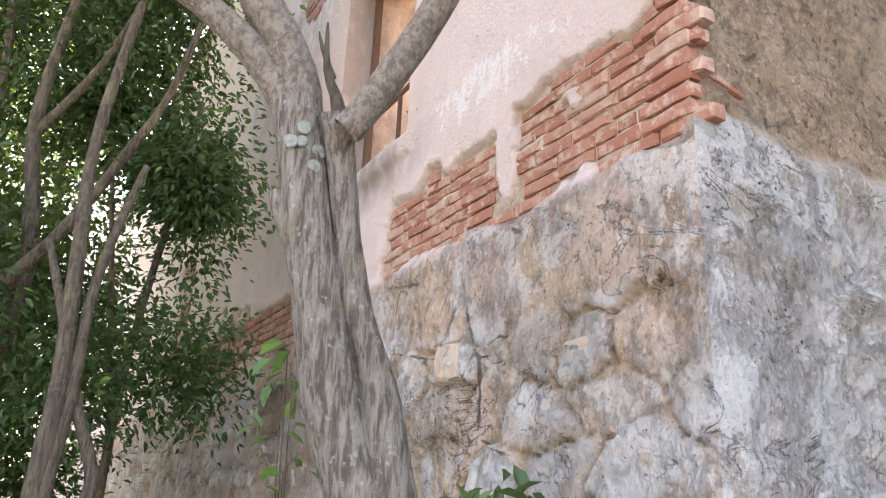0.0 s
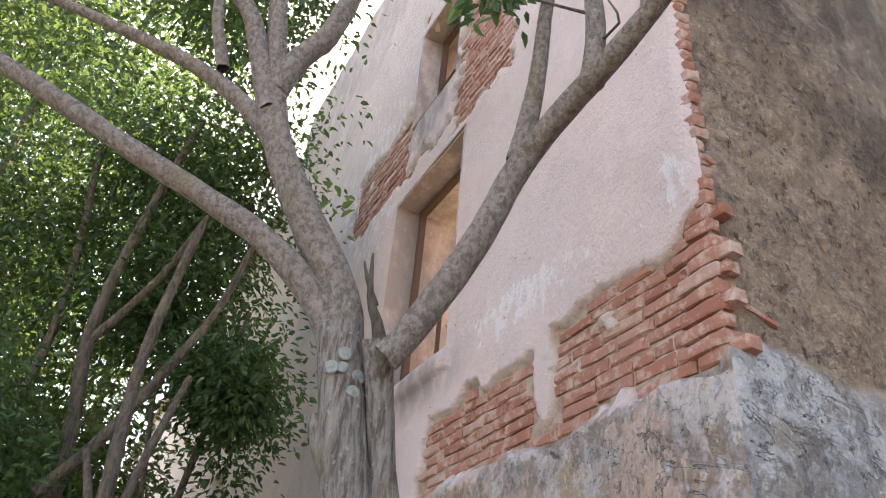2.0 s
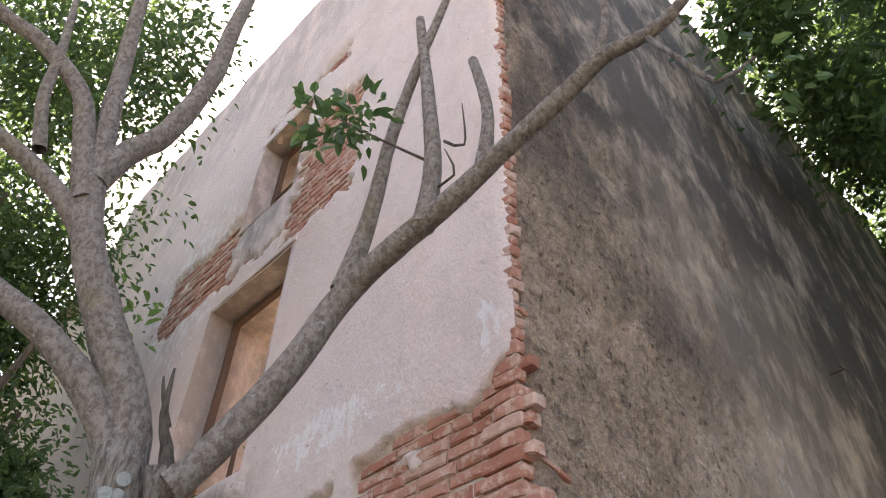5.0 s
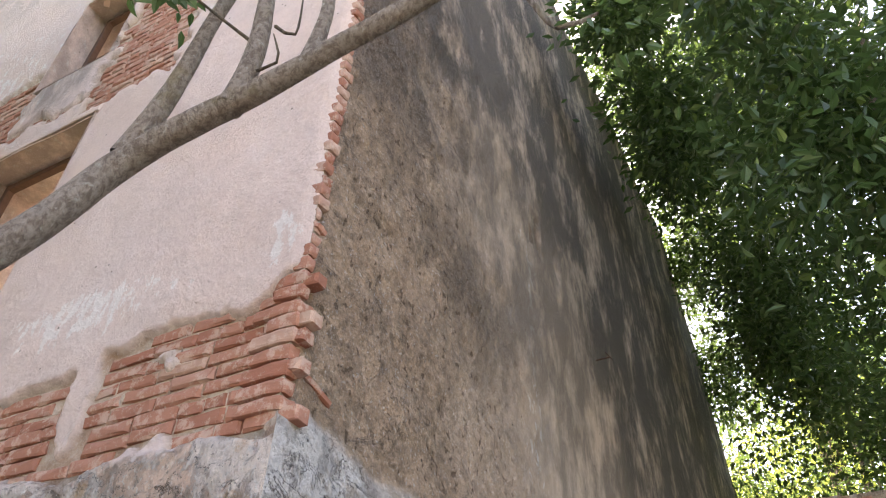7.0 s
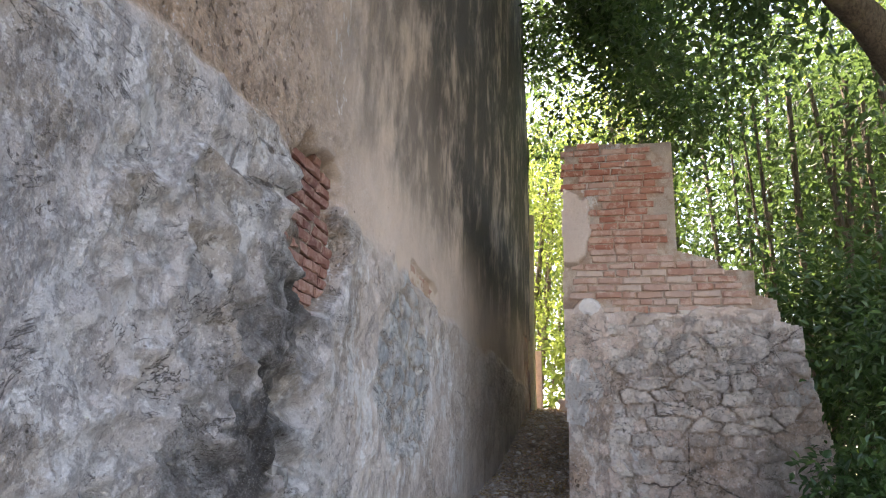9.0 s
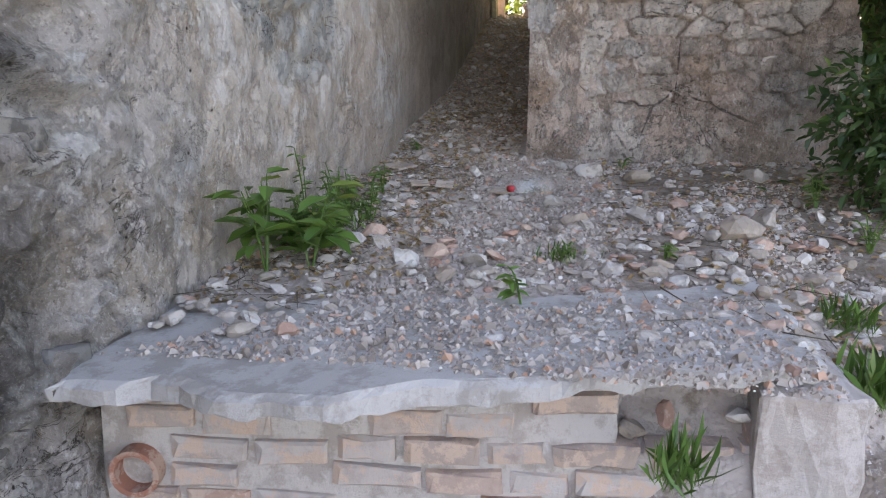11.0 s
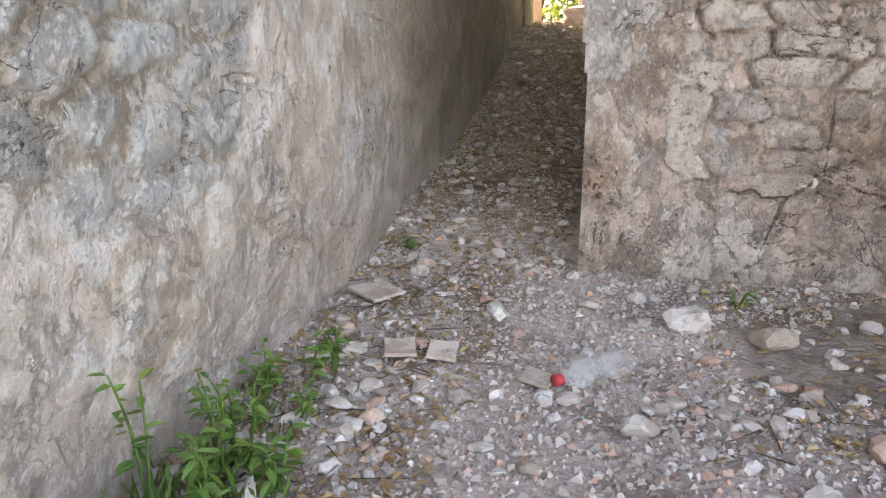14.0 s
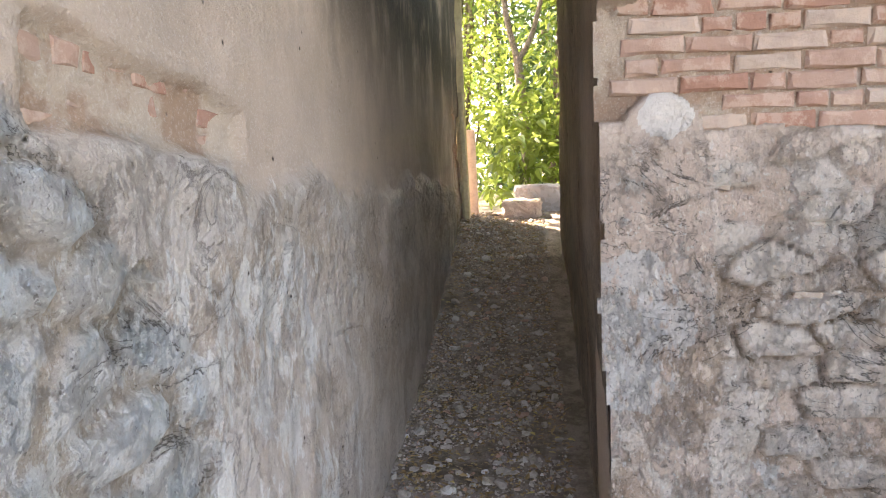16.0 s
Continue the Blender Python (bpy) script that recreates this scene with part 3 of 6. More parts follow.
side_attrs = {
    "bare": side_bare,
    "stone": lambda x, z: side_rubble(x, z) * step(4.1, 4.6, x) * step(0.14, 0.26, side_stones(x, z)[0]),
    "joint": lambda x, z: side_rubble(x, z) * step(4.1, 4.6, x) * step(0.26, 0.14, side_stones(x, z)[0]),
    "tone": lambda x, z: side_stones(x, z)[1],
    "base": lambda x, z: np.maximum(side_low(x, z) * (1 - 0.55 * step(4.1, 4.7, x + fbm(x, z, 0.6, 3, 78) * 0.6)), side_rubble(x, z)),
    "tan": lambda x, z: (1 - side_low(x, z)) * step(4.8, 2.6, x + (z - 3.2) * 0.35 + fbm(x, z, 0.8, 3, 71)),
    "lime": lambda x, z: np.maximum.reduce([0.62 * patch(x, z, 4.2, 7.6, 0.9, 2.45, 0.3) * (0.55 + 0.45 * step(-0.1, 0.15, fbm(x, z, 0.3, 4, 72))), 0.45 * patch(x, z, 3.95, 4.35, 3.1, 5.3, 0.2), 0.5 * patch(x, z, 1.9, 2.9, 1.0, 2.6, 0.2) * step(-0.05, 0.2, fbm(x, z, 0.6, 4, 73))]),
    # Stains, plus tree shade put into the colour towards top and far end.
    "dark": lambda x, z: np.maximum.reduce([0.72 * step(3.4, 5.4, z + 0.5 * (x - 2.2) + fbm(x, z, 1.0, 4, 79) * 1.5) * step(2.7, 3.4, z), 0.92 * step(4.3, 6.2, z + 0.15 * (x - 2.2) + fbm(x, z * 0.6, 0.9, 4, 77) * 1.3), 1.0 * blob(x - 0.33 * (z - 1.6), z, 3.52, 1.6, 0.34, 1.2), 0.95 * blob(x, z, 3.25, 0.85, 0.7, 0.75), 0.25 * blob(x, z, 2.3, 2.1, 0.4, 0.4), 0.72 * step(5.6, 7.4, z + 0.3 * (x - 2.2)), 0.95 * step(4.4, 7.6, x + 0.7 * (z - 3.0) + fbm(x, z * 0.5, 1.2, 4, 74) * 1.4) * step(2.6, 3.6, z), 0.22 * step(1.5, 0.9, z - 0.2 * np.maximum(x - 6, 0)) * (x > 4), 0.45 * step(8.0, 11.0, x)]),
}
s_top = lambda s: np.interp(s + CORNER.x, [0, 8.6, 10.2, 11.8, 12.35, 13], [10.5, 10.5, 10.2, 8.5, 6.6, 6.2]) + fbm(s, s * 0, 0.7, 3, 75) * 0.3
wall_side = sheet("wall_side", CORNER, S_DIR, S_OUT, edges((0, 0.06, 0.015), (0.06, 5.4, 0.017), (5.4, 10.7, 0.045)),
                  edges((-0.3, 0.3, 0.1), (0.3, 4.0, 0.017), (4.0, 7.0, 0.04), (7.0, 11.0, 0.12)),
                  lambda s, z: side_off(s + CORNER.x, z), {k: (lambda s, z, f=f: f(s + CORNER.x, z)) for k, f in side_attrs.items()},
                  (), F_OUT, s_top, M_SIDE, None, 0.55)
tagged(wall_side, "tall side wall of stained brown and grey plaster, upper part tinted with tree shade, with a damp cement skirt", "wall", kind="structure")

# ---- ground ----
def ground_z(x, y):
    """The yard, the rubble terrace behind the low brick wall, and the ramp of the passage."""
    x, y = np.asarray(x, float), np.asarray(y, float)
    ramp = np.interp(x, [3, 4.2, 4.6, 5.3, 6.3, 7.15, 7.6, 9.4, 10.4, 11.2, 12.0, 12.75, 14, 30], [0.60, 0.64, 0.70, 0.76, 0.80, 0.87, 0.98, 1.24, 1.50, 1.80, 2.03, 2.15, 2.15, 2.4])
    open_side = np.interp(x, [2.6, 3.6, 4.6, 5.6, 6.8, 9, 30], [0.05, 0.30, 0.58, 0.72, 0.86, 1.0, 1.8])
    inside = step(-0.62, -0.24, y) * step(4.14, 4.22, x)
    outside = np.where(y > -0.62, open_side * (step(-0.35, -0.8, y) * 0.9 + 0.02), open_side)
    outside = np.where(x > 4.05, open_side, outside)
    z = inside * ramp + (1 - inside) * outside
    z = z + 0.30 * step(-1.2, -3.0, y) * step(3, 6, x)
    z = np.where(x < 2.2, 0.0, z)
    return z + fbm(x, y, 1.0, 3, 80) * 0.06 + fbm(x, y, 0.22, 3, 81) * 0.035


gx = edges((-300, -60, 40), (-60, -6, 6), (-6, 2.4, 0.3), (2.4, 8.2, 0.03), (8.2, 13, 0.07), (13, 30, 1.0), (30, 300, 30))
gy = edges((-300, -60, 40), (-60, -8, 4), (-8, -2.2, 0.4), (-2.2, 2.1, 0.03), (2.1, 4, 0.3), (4, 40, 3), (40, 300, 40))
mx_, my_ = np.meshgrid(gx, gy)
mz_ = ground_z(mx_, my_)
gi = np.arange(mx_.size).reshape(mx_.shape)
gq = np.stack([gi[:-1, :-1], gi[:-1, 1:], gi[1:, 1:], gi[1:, :-1]], -1).reshape(-1, 4)
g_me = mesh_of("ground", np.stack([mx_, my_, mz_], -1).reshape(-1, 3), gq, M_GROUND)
# dark soil: litter along the open side, shade painted along the passage floor
g_me.attributes.new("loam_shade", "FLOAT", "POINT").data.foreach_set("value", np.clip(np.maximum(step(7.0, 8.2, mx_) * (my_ > 0.3) * step(13.2, 12.8, mx_), 0.85 * step(0.45, -0.15, my_ + fbm(mx_, my_, 0.6, 4, 82) * 0.9) * step(4.3, 5.0, mx_) * step(-2.5, -1.0, my_)), 0, 1).astype(np.float32).reshape(-1))
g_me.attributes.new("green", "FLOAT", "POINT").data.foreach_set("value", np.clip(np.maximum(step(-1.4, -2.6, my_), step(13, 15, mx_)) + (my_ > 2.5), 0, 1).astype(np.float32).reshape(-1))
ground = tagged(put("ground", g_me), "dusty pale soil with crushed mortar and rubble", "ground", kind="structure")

# ---- the ruined pier and the passage wall ----
PIER_X = 7.15
def pier_top(y):
    return np.interp(-np.asarray(y, float), [-0.9, 0.17, 0.171, 0.50, 0.501, 0.77, 0.771, 0.93, 0.931, 1.09, 1.091, 1.3], [4.18, 4.15, 3.16, 3.06, 2.99, 2.97, 2.77, 2.72, 2.55, 2.50, 2.28, 1.2])


def pier_edge(z):
    """The worn corner towards the passage."""
    return np.maximum(0.775 - 0.035 * step(2.3, 1.4, z) + fbm(z, z * 0, 0.22, 3, 84) * 0.04, 0.742)


def pier_bare(y, z):
    p = np.maximum(step(2.58, 2.72, z + fbm(y, z, 0.5, 3, 90) * 0.2), 0)
    p = p - 1.3 * blob(y, z, 0.72, 3.36, 0.2, 0.40) - 1.2 * blob(y, z, 0.56, 2.66, 0.11, 0.09) + fbm(y, z, 0.16, 4, 86) * 0.9
    return step(0.45, 0.55, p)


def pier_rubble(y, z):
    return step(0.42, 0.6, patch(y, z, -1.3, 0.38, 1.2, 2.6, 0.2) + fbm(y, z, 0.5, 4, 91) * 0.7)


def pier_stones(y, z):
    return stones_field(y, z, 0.26, 0.11, 170)


def pier_off(y, z):
    b = pier_bare(y, z)
    e, t = pier_stones(y, z)
    o = 0.03 + fbm(y, z, 0.6, 3, 92) * 0.05 + fbm(y, z, 0.12, 4, 93) * 0.016 + 0.005 * step(0.0, 0.04, fbm(y, z, 0.35, 5, 94))
    o = o + pier_rubble(y, z) * (step(0.01, 0.12, e) * (0.4 + 1.0 * t) * 0.032 - 0.034 + fbm(y, z, 0.09, 4, 96) * 0.03) + 0.03 * step(1.1, 0.9, z)
    return o * (1 - b) + b * (-0.010 + fbm(y, z, 0.08, 3, 88) * 0.024)


pier_attrs = {
    "bare": pier_bare,
    "stone": lambda y, z: pier_rubble(y, z) * step(0.04, 0.16, pier_stones(y, z)[0]) * step(0.2, 0.35, pier_stones(y, z)[1]),
    "joint": lambda y, z: pier_rubble(y, z) * step(0.09, 0.02, pier_stones(y, z)[0]) * 0.8 * step(-0.15, 0.1, fbm(y, z, 0.3, 3, 89)),
    "tone": lambda y, z: pier_stones(y, z)[1],
    "base": lambda y, z: step(2.7, 2.4, z),
    "tan": lambda y, z: np.maximum(0.6 * blob(y, z, -0.35, 1.3, 0.4, 0.35), 0.85 * blob(y, z, 0.70, 1.28, 0.14, 0.16)) * (z < 2.5),
    "lime": lambda y, z: np.maximum.reduce([2.0 * step(0.35, 0.45, blob(y, z, 0.56, 2.66, 0.10, 0.085) + fbm(y, z, 0.10, 3, 87) * 0.7), 0.7 * step(0.45, 0.55, blob(y, z, 0.66, 1.95, 0.22, 0.30) + fbm(y, z, 0.25, 4, 85) * 1.1), 0.6 * step(0.05, 0.25, fbm(y, z, 0.5, 4, 95))]),
    # darker on bare brick, in one low patch, at the top and the foot
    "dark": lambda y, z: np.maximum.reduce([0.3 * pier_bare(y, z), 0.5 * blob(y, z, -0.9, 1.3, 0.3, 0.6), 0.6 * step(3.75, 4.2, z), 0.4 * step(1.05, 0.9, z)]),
}
py = edges((-1.3, 0.80, 0.013))
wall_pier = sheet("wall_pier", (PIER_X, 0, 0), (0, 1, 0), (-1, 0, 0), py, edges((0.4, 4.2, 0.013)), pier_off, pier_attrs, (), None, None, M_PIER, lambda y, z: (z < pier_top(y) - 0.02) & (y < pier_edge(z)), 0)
tagged(wall_pier, "broken stone and brick wall stump with patches of plaster", "wall", kind="structure")


def coarse_block(name, x0, x1, y0, y1, z0, z1, mat, parent):
    return part(name, box_bm(x0, x1, y0, y1, z0, z1, 0.02, 0.018, 6), mat, parent)


for y0, y1, z1 in ((-0.16, 0.745, 4.13), (-0.49, -0.16, 3.02), (-0.76, -0.49, 2.93), (-0.92, -0.76, 2.70), (-1.08, -0.92, 2.48)):
    coarse_block("masonry_core", PIER_X + 0.05, PIER_X + 0.55, y0, y1, 0.4, z1, M_PIER, wall_pier)
# the dark mask covers the whole face and grows towards the foot
passage_attrs = {"base": lambda s, z: step(2.4, 2.0, z) * 0.7, "dark": lambda s, z: 0.15 + 0.25 * step(3.0, 1.2, z - 0.2 * s), "tan": lambda s, z: 0.4 + fbm(s, z, 0.6, 3, 98)}
wall_passage = sheet("wall_passage", (PIER_X + 0.03, 0.765, 0), (0.99988, -0.0155, 0), (0.0155, 0.99988, 0), edges((0, 4.15, 0.05)), edges((0.5, 4.15, 0.05)),
                     lambda s, z: -0.035 * step(2.3, 1.4, z) + fbm(s, z, 0.8, 4, 97) * 0.05 + fbm(s, z, 0.2, 3, 99) * 0.02, passage_attrs, (), None, None, M_SIDE, None, 0.42)
tagged(wall_passage, "shaded rough plaster wall along a narrow passage", "wall", kind="structure")

# ---- the low brick terrace wall and its slab ----
rng = random.Random(7)


def loft(name, pts, radii, mat, parent, sides=10, bump=0.08, label="", seed=1, ends=True):
    """A tapered round limb along a smoothed line."""
    pts = [Vector(p) for p in pts]
    P, R = [], []
    for i in range(len(pts) - 1):
        p0, p1, p2, p3 = pts[max(i - 1, 0)], pts[i], pts[i + 1], pts[min(i + 2, len(pts) - 1)]
        n = max(2, int((p2 - p1).length / max(0.05, radii[i] * 0.8)))
        for j in range(n):
            t = j / n
            P.append(0.5 * ((2 * p1) + (p2 - p0) * t + (2 * p0 - 5 * p1 + 4 * p2 - p3) * t * t + (3 * p1 - p0 - 3 * p2 + p3) * t ** 3))
            R.append(radii[i] * (1 - t) + radii[i + 1] * t)
    P.append(pts[-1]), R.append(radii[-1])
    verts, faces = [], []
    side = Vector((1, 0.2, 0.1))
    for i, p in enumerate(P):
        d = (P[min(i + 1, len(P) - 1)] - P[max(i - 1, 0)]).normalized()
        side = (side - d * side.dot(d)).normalized()
        up = d.cross(side)
        for k in range(sides):
            a = 2 * math.pi * k / sides
            q = side * math.cos(a) + up * math.sin(a)
            w = 1 + bump * 2 * noise.noise(Vector((p.x * 5 + seed, p.y * 5, p.z * 3)) + q * 1.3) + bump * noise.noise((p + q * 0.3) * 14)
            verts.append(tuple(p + q * R[i] * w))
    for i in range(len(P) - 1):
        for k in range(sides):
            a, b = i * sides + k, i * sides + (k + 1) % sides
            faces.append((a, b, b + sides, a + sides))
    if ends:
        faces.append(tuple(range((len(P) - 1) * sides, len(P) * sides)))
    return put(name, mesh_of(name, verts, faces, mat), parent, None, label)


def leaf_arrays(p, d, n, length, width, fold=0.25, simple=False):
    """Leaf blades: base points, directions, normals, sizes (arrays) to vertices and faces."""
    d = d / np.linalg.norm(d, axis=1, keepdims=True)
    s = np.cross(d, n)
    s = s / (np.linalg.norm(s, axis=1, keepdims=True) + 1e-9)
    u = np.cross(s, d)
    L, W = length[:, None], width[:, None]
    if simple:
        v = np.stack([p, p + d * L * 0.45 + s * W * 0.5 + u * W * fold, p + d * L, p + d * L * 0.45 - s * W * 0.5 + u * W * fold], 1)
        f = np.array([(0, 1, 2), (0, 2, 3)])
        k = 4
    else:
        v = np.stack([p, p + d * L * 0.3 + s * W * 0.5 + u * W * fold, p + d * L * 0.68 + s * W * 0.36 + u * W * fold * 0.6, p + d * L - u * L * 0.12,
                      p + d * L * 0.68 - s * W * 0.36 + u * W * fold * 0.6, p + d * L * 0.3 - s * W * 0.5 + u * W * fold], 1)
        f = np.array([(0, 1, 2, 3), (0, 3, 4, 5)])
        k = 6
    F_ = (np.arange(len(p))[:, None, None] * k + f[None]).reshape(-1, f.shape[1])
    return v.reshape(-1, 3), F_


def crown(name, clumps, per, size, mat, parent, seed, spread=0.32, simple=False, droop=0.3, label=""):
    """Many leaves round clump centres; clumps: array of centres."""
    g = np.random.default_rng(seed)
    c = np.repeat(np.asarray(clumps, float), per, axis=0)
    m = len(c)
    r = g.normal(size=(m, 3)) * spread * np.array((1, 1, 0.7))
    p = c + r
    d = r / (np.linalg.norm(r, axis=1, keepdims=True) + 1e-6) + g.normal(size=(m, 3)) * 0.6 - np.array((0, 0, droop))
    n = g.normal(size=(m, 3)) * 0.55 + np.array((0, 0, 1.0))
    L = size * g.uniform(0.6, 1.3, m)
    v, f = leaf_arrays(p, d, n, L, L * g.uniform(0.38, 0.55, m), 0.18, simple)
    return put(name, mesh_of(name, v, f, mat, False), parent, None, label)


def ellipsoid(center, radii, count, seed, hollow=0.35):
    g = np.random.default_rng(seed)
    q = g.normal(size=(count * 4, 3))
    q = q / np.linalg.norm(q, axis=1, keepdims=True) * (g.uniform(hollow, 1, (count * 4, 1)) ** 0.6)
    P = q * np.array(radii) + np.array(center)
    gap = vnoise(P[:, 0] * 1.3 + P[:, 2] * 0.7, P[:, 1] * 1.3 - P[:, 2] * 0.9, seed)
    return P[gap > 0.36][:count]


def local_frame(origin, along, out):
    m = Matrix.Identity(4)
    up = Vector((0, 0, 1))
    for i, v in enumerate((Vector(along), Vector(out), up)):
        m[0][i], m[1][i], m[2][i] = v
    m.translation = Vector(origin)
    return m


def brick_mesh(seed, mat, closed=False):
    """A worn brick of unit size: x along the wall, y out of it, z up; its front stands at y = 0."""
    g = random.Random(seed)
    j = lambda a: g.uniform(-a, a)
    e, i_ = 0.5, 0.43
    verts = []
    for y, h, wob in ((-1.0, e, 0.0), (-0.14, e, 0.02), (0.0, i_, 0.045)):
        hz = h if h == e else 0.38
        for x, z in ((-h, -hz), (0, -hz), (h, -hz), (h, hz), (0, hz), (-h, hz)):
            verts.append((x + j(wob), y + (j(0.06) if y > -0.5 else 0), z + j(wob * 2.6)))
    verts.append((j(0.1), 0.03 + j(0.05), j(0.1)))
    faces = []
    for r in (0, 6):
        for k in range(6):
            a, b = r + k, r + (k + 1) % 6
            faces.append((a, b, b + 6, a + 6))
    faces += [(12 + k, 12 + (k + 1) % 6, 18) for k in range(6)]
    if closed:
        faces.append((5, 4, 3, 2, 1, 0))
    return mesh_of("brick", verts, faces, mat, False)


BRICKS = [brick_mesh(k, M_BRICK) for k in range(8)]
BRICKS_TERRACE = [brick_mesh(60 + k, M_BRICK_TERRACE) for k in range(8)]
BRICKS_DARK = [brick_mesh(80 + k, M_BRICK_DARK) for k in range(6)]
BRICKS_GREY = [brick_mesh(40 + k, M_BRICK_GREY) for k in range(8)]


def lay_bricks(wall, origin, along, out, s0, s1, z0, z1, mask, pool, pitch=0.0625, length=0.235, proud=0.004, seed=1, chance=1.0, most=300):
    g = random.Random(seed)
    base = local_frame(origin, along, out)
    made, row, z = 0, 0, z0
    while z < z1 and made < most:
        s = s0 - g.uniform(0, length) - (row % 2) * length * 0.5
        while s < s1:
            L = length * (g.choice((0.52, 1, 1, 1)) + g.uniform(-0.08, 0.08))
            c = s + L / 2
            if s0 <= c <= s1 and mask(c, z + pitch / 2) > 0.5 and g.random() < chance and made < most:
                m = base @ Matrix.Translation((c, proud + g.uniform(-0.006, 0.003), z + pitch / 2 + g.uniform(-0.003, 0.003))) @ Matrix.Rotation(g.uniform(-0.015, 0.015), 4, "Y")
                put("brick", g.choice(pool), wall, m @ Matrix.Diagonal((L - g.uniform(0.005, 0.014), 0.06, pitch - g.uniform(0.005, 0.014), 1)))
                made += 1
            s += L
        z += pitch
        row += 1


def one(fn):
    return lambda s, z: float(fn(np.array([[s]]), np.array([[z]]))[0, 0])


def stone_mesh(seed, mat, sides=8):
    """A broken-faced wall stone of unit size, mostly buried."""
    g = random.Random(seed)
    ring = []
    for k in range(sides):
        a = 2 * math.pi * (k + g.uniform(-0.3, 0.3)) / sides
        q = 1 / max(abs(math.cos(a)), abs(math.sin(a))) ** 0.9
        ring.append((math.cos(a) * 0.5 * q * g.uniform(0.72, 1.0), math.sin(a) * 0.5 * q * g.uniform(0.72, 1.0)))
    tx, tz = g.uniform(-0.3, 0.3), g.uniform(-0.3, 0.3)
    lift = lambda x, z: tx * x + tz * z
    verts = [(x, -1.0, z) for x, z in ring] + [(x * 0.98, -0.2 + lift(x, z) + g.uniform(-0.2, 0.1), z * 0.98) for x, z in ring]
    verts += [(x * 0.86 + g.uniform(-.04, .04), lift(x, z) + g.uniform(-0.12, 0.14), z * 0.86 + g.uniform(-.04, .04)) for x, z in ring]
    verts += [(x * 0.45 + g.uniform(-.08, .08), lift(x, z) + g.uniform(-0.14, 0.22), z * 0.45 + g.uniform(-.08, .08)) for x, z in ring] + [(0, g.uniform(-0.1, 0.2), 0)]
    faces = []
    for r in range(3):
        for k in range(sides):
            a, b = r * sides + k, r * sides + (k + 1) % sides
            faces.append((a, b, b + sides, a + sides))
    faces += [(3 * sides + k, 3 * sides + (k + 1) % sides, 4 * sides) for k in range(sides)]
    return mesh_of("stone", verts, faces, mat, False)


def lay_stones(wall, origin, along, out, s0, s1, z0, z1, mask, pool, w, h, cell_seed, off, seed=1, chance=0.6, most=300, proud=0.006):
    """Stones set where the wall's own stone layout has them."""
    g = random.Random(seed)
    base = local_frame(origin, along, out)
    made = 0
    for j in range(int(z0 / h) - 1, int(z1 / h) + 2):
        for i in range(int(s0 / w) - 2, int(s1 / w) + 2):
            c, zc, tone = (float(v) for v in cell_points(i, j, w, h, cell_seed))
            if not (s0 < c < s1 and z0 < zc < z1) or mask(c, zc) < 0.5 or tone < 0.35 or g.random() > chance or made >= most:
                continue
            m = base @ Matrix.Translation((c, one(off)(c, zc) + g.uniform(-0.008, proud), zc)) @ Matrix.Rotation(g.uniform(-0.2, 0.2), 4, "Y")
            put("stone", g.choice(pool), wall, m @ Matrix.Diagonal((w * g.uniform(0.6, 0.85), g.uniform(0.02, 0.035), h * g.uniform(0.6, 0.85), 1)))
            made += 1


def rock_mesh(seed, mat, flat=0.7, detail=2):
    bm = bmesh.new()
    bmesh.ops.create_icosphere(bm, subdivisions=detail, radius=0.5)
    g = random.Random(seed)
    o = Vector((g.uniform(0, 50), g.uniform(0, 50), 0))
    cuts = [(Vector((g.gauss(0, 1), g.gauss(0, 1), g.gauss(0, 1))).normalized(), g.uniform(0.19, 0.36)) for _ in range(11)]
    for v in bm.verts:
        for n_, lim in cuts:
            over = v.co.dot(n_) - lim
            if over > 0:
                v.co -= n_ * over
        v.co += noise.noise_vector(v.co * 4 + o) * 0.05 + noise.noise_vector(v.co * 11 + o) * 0.03
        v.co.z *= flat * 1.25
    me = bpy.data.meshes.new("rock")
    bm.to_mesh(me)
    bm.free()
    me.materials.append(mat)
    return me


M_STONE_WHITE = stone_material("pale_mortar_lump", (0.52, 0.49, 0.46), (0.46, 0.42, 0.39), (0.60, 0.57, 0.54), (0.36, 0.315, 0.275))
kc = Nodes("mixed_rubble")
rc = kc.island()
cc = kc.mix(kc.ramp(rc, 0.0, 0.5), (0.34, 0.29, 0.25), (0.46, 0.41, 0.37))
cc = kc.mix(kc.ramp(rc, 0.6, 0.9), cc, (0.54, 0.51, 0.48))
cc = kc.mix(kc.ramp(kc.noise(18, 8, 0.7), 0.46, 0.60, 0, 0.7), cc, (0.28, 0.23, 0.19))
M_CHUNK = kc.finish(cc, 0.93, kc.noise(45, 6, 0.7), 0.7, 0.01)
ROCKS = [rock_mesh(k, M_RUBBLE, 0.65) for k in range(8)]
ROCKS_WHITE = [rock_mesh(20 + k, M_STONE_WHITE, 0.7) for k in range(6)]
ROCKS_SHARD = [rock_mesh(40 + k, M_SHARD, 0.55) for k in range(6)]
gz1 = lambda x, y: max(float(ground_z(np.array([x]), np.array([y]))[0]), 0.71 if 3.85 < x < 4.5 and y > -0.25 else -9)

terrace = tagged(empty("terrace_wall", 3.9, 0.7, 0), "low brick retaining wall under a broken concrete slab", "low wall")
T0, T1 = Vector((3.82, 1.68, 0)), Vector((4.08, -0.25, 0))
t_dir = (T0 - T1).normalized()
t_out = Vector((-t_dir.y, t_dir.x, 0))
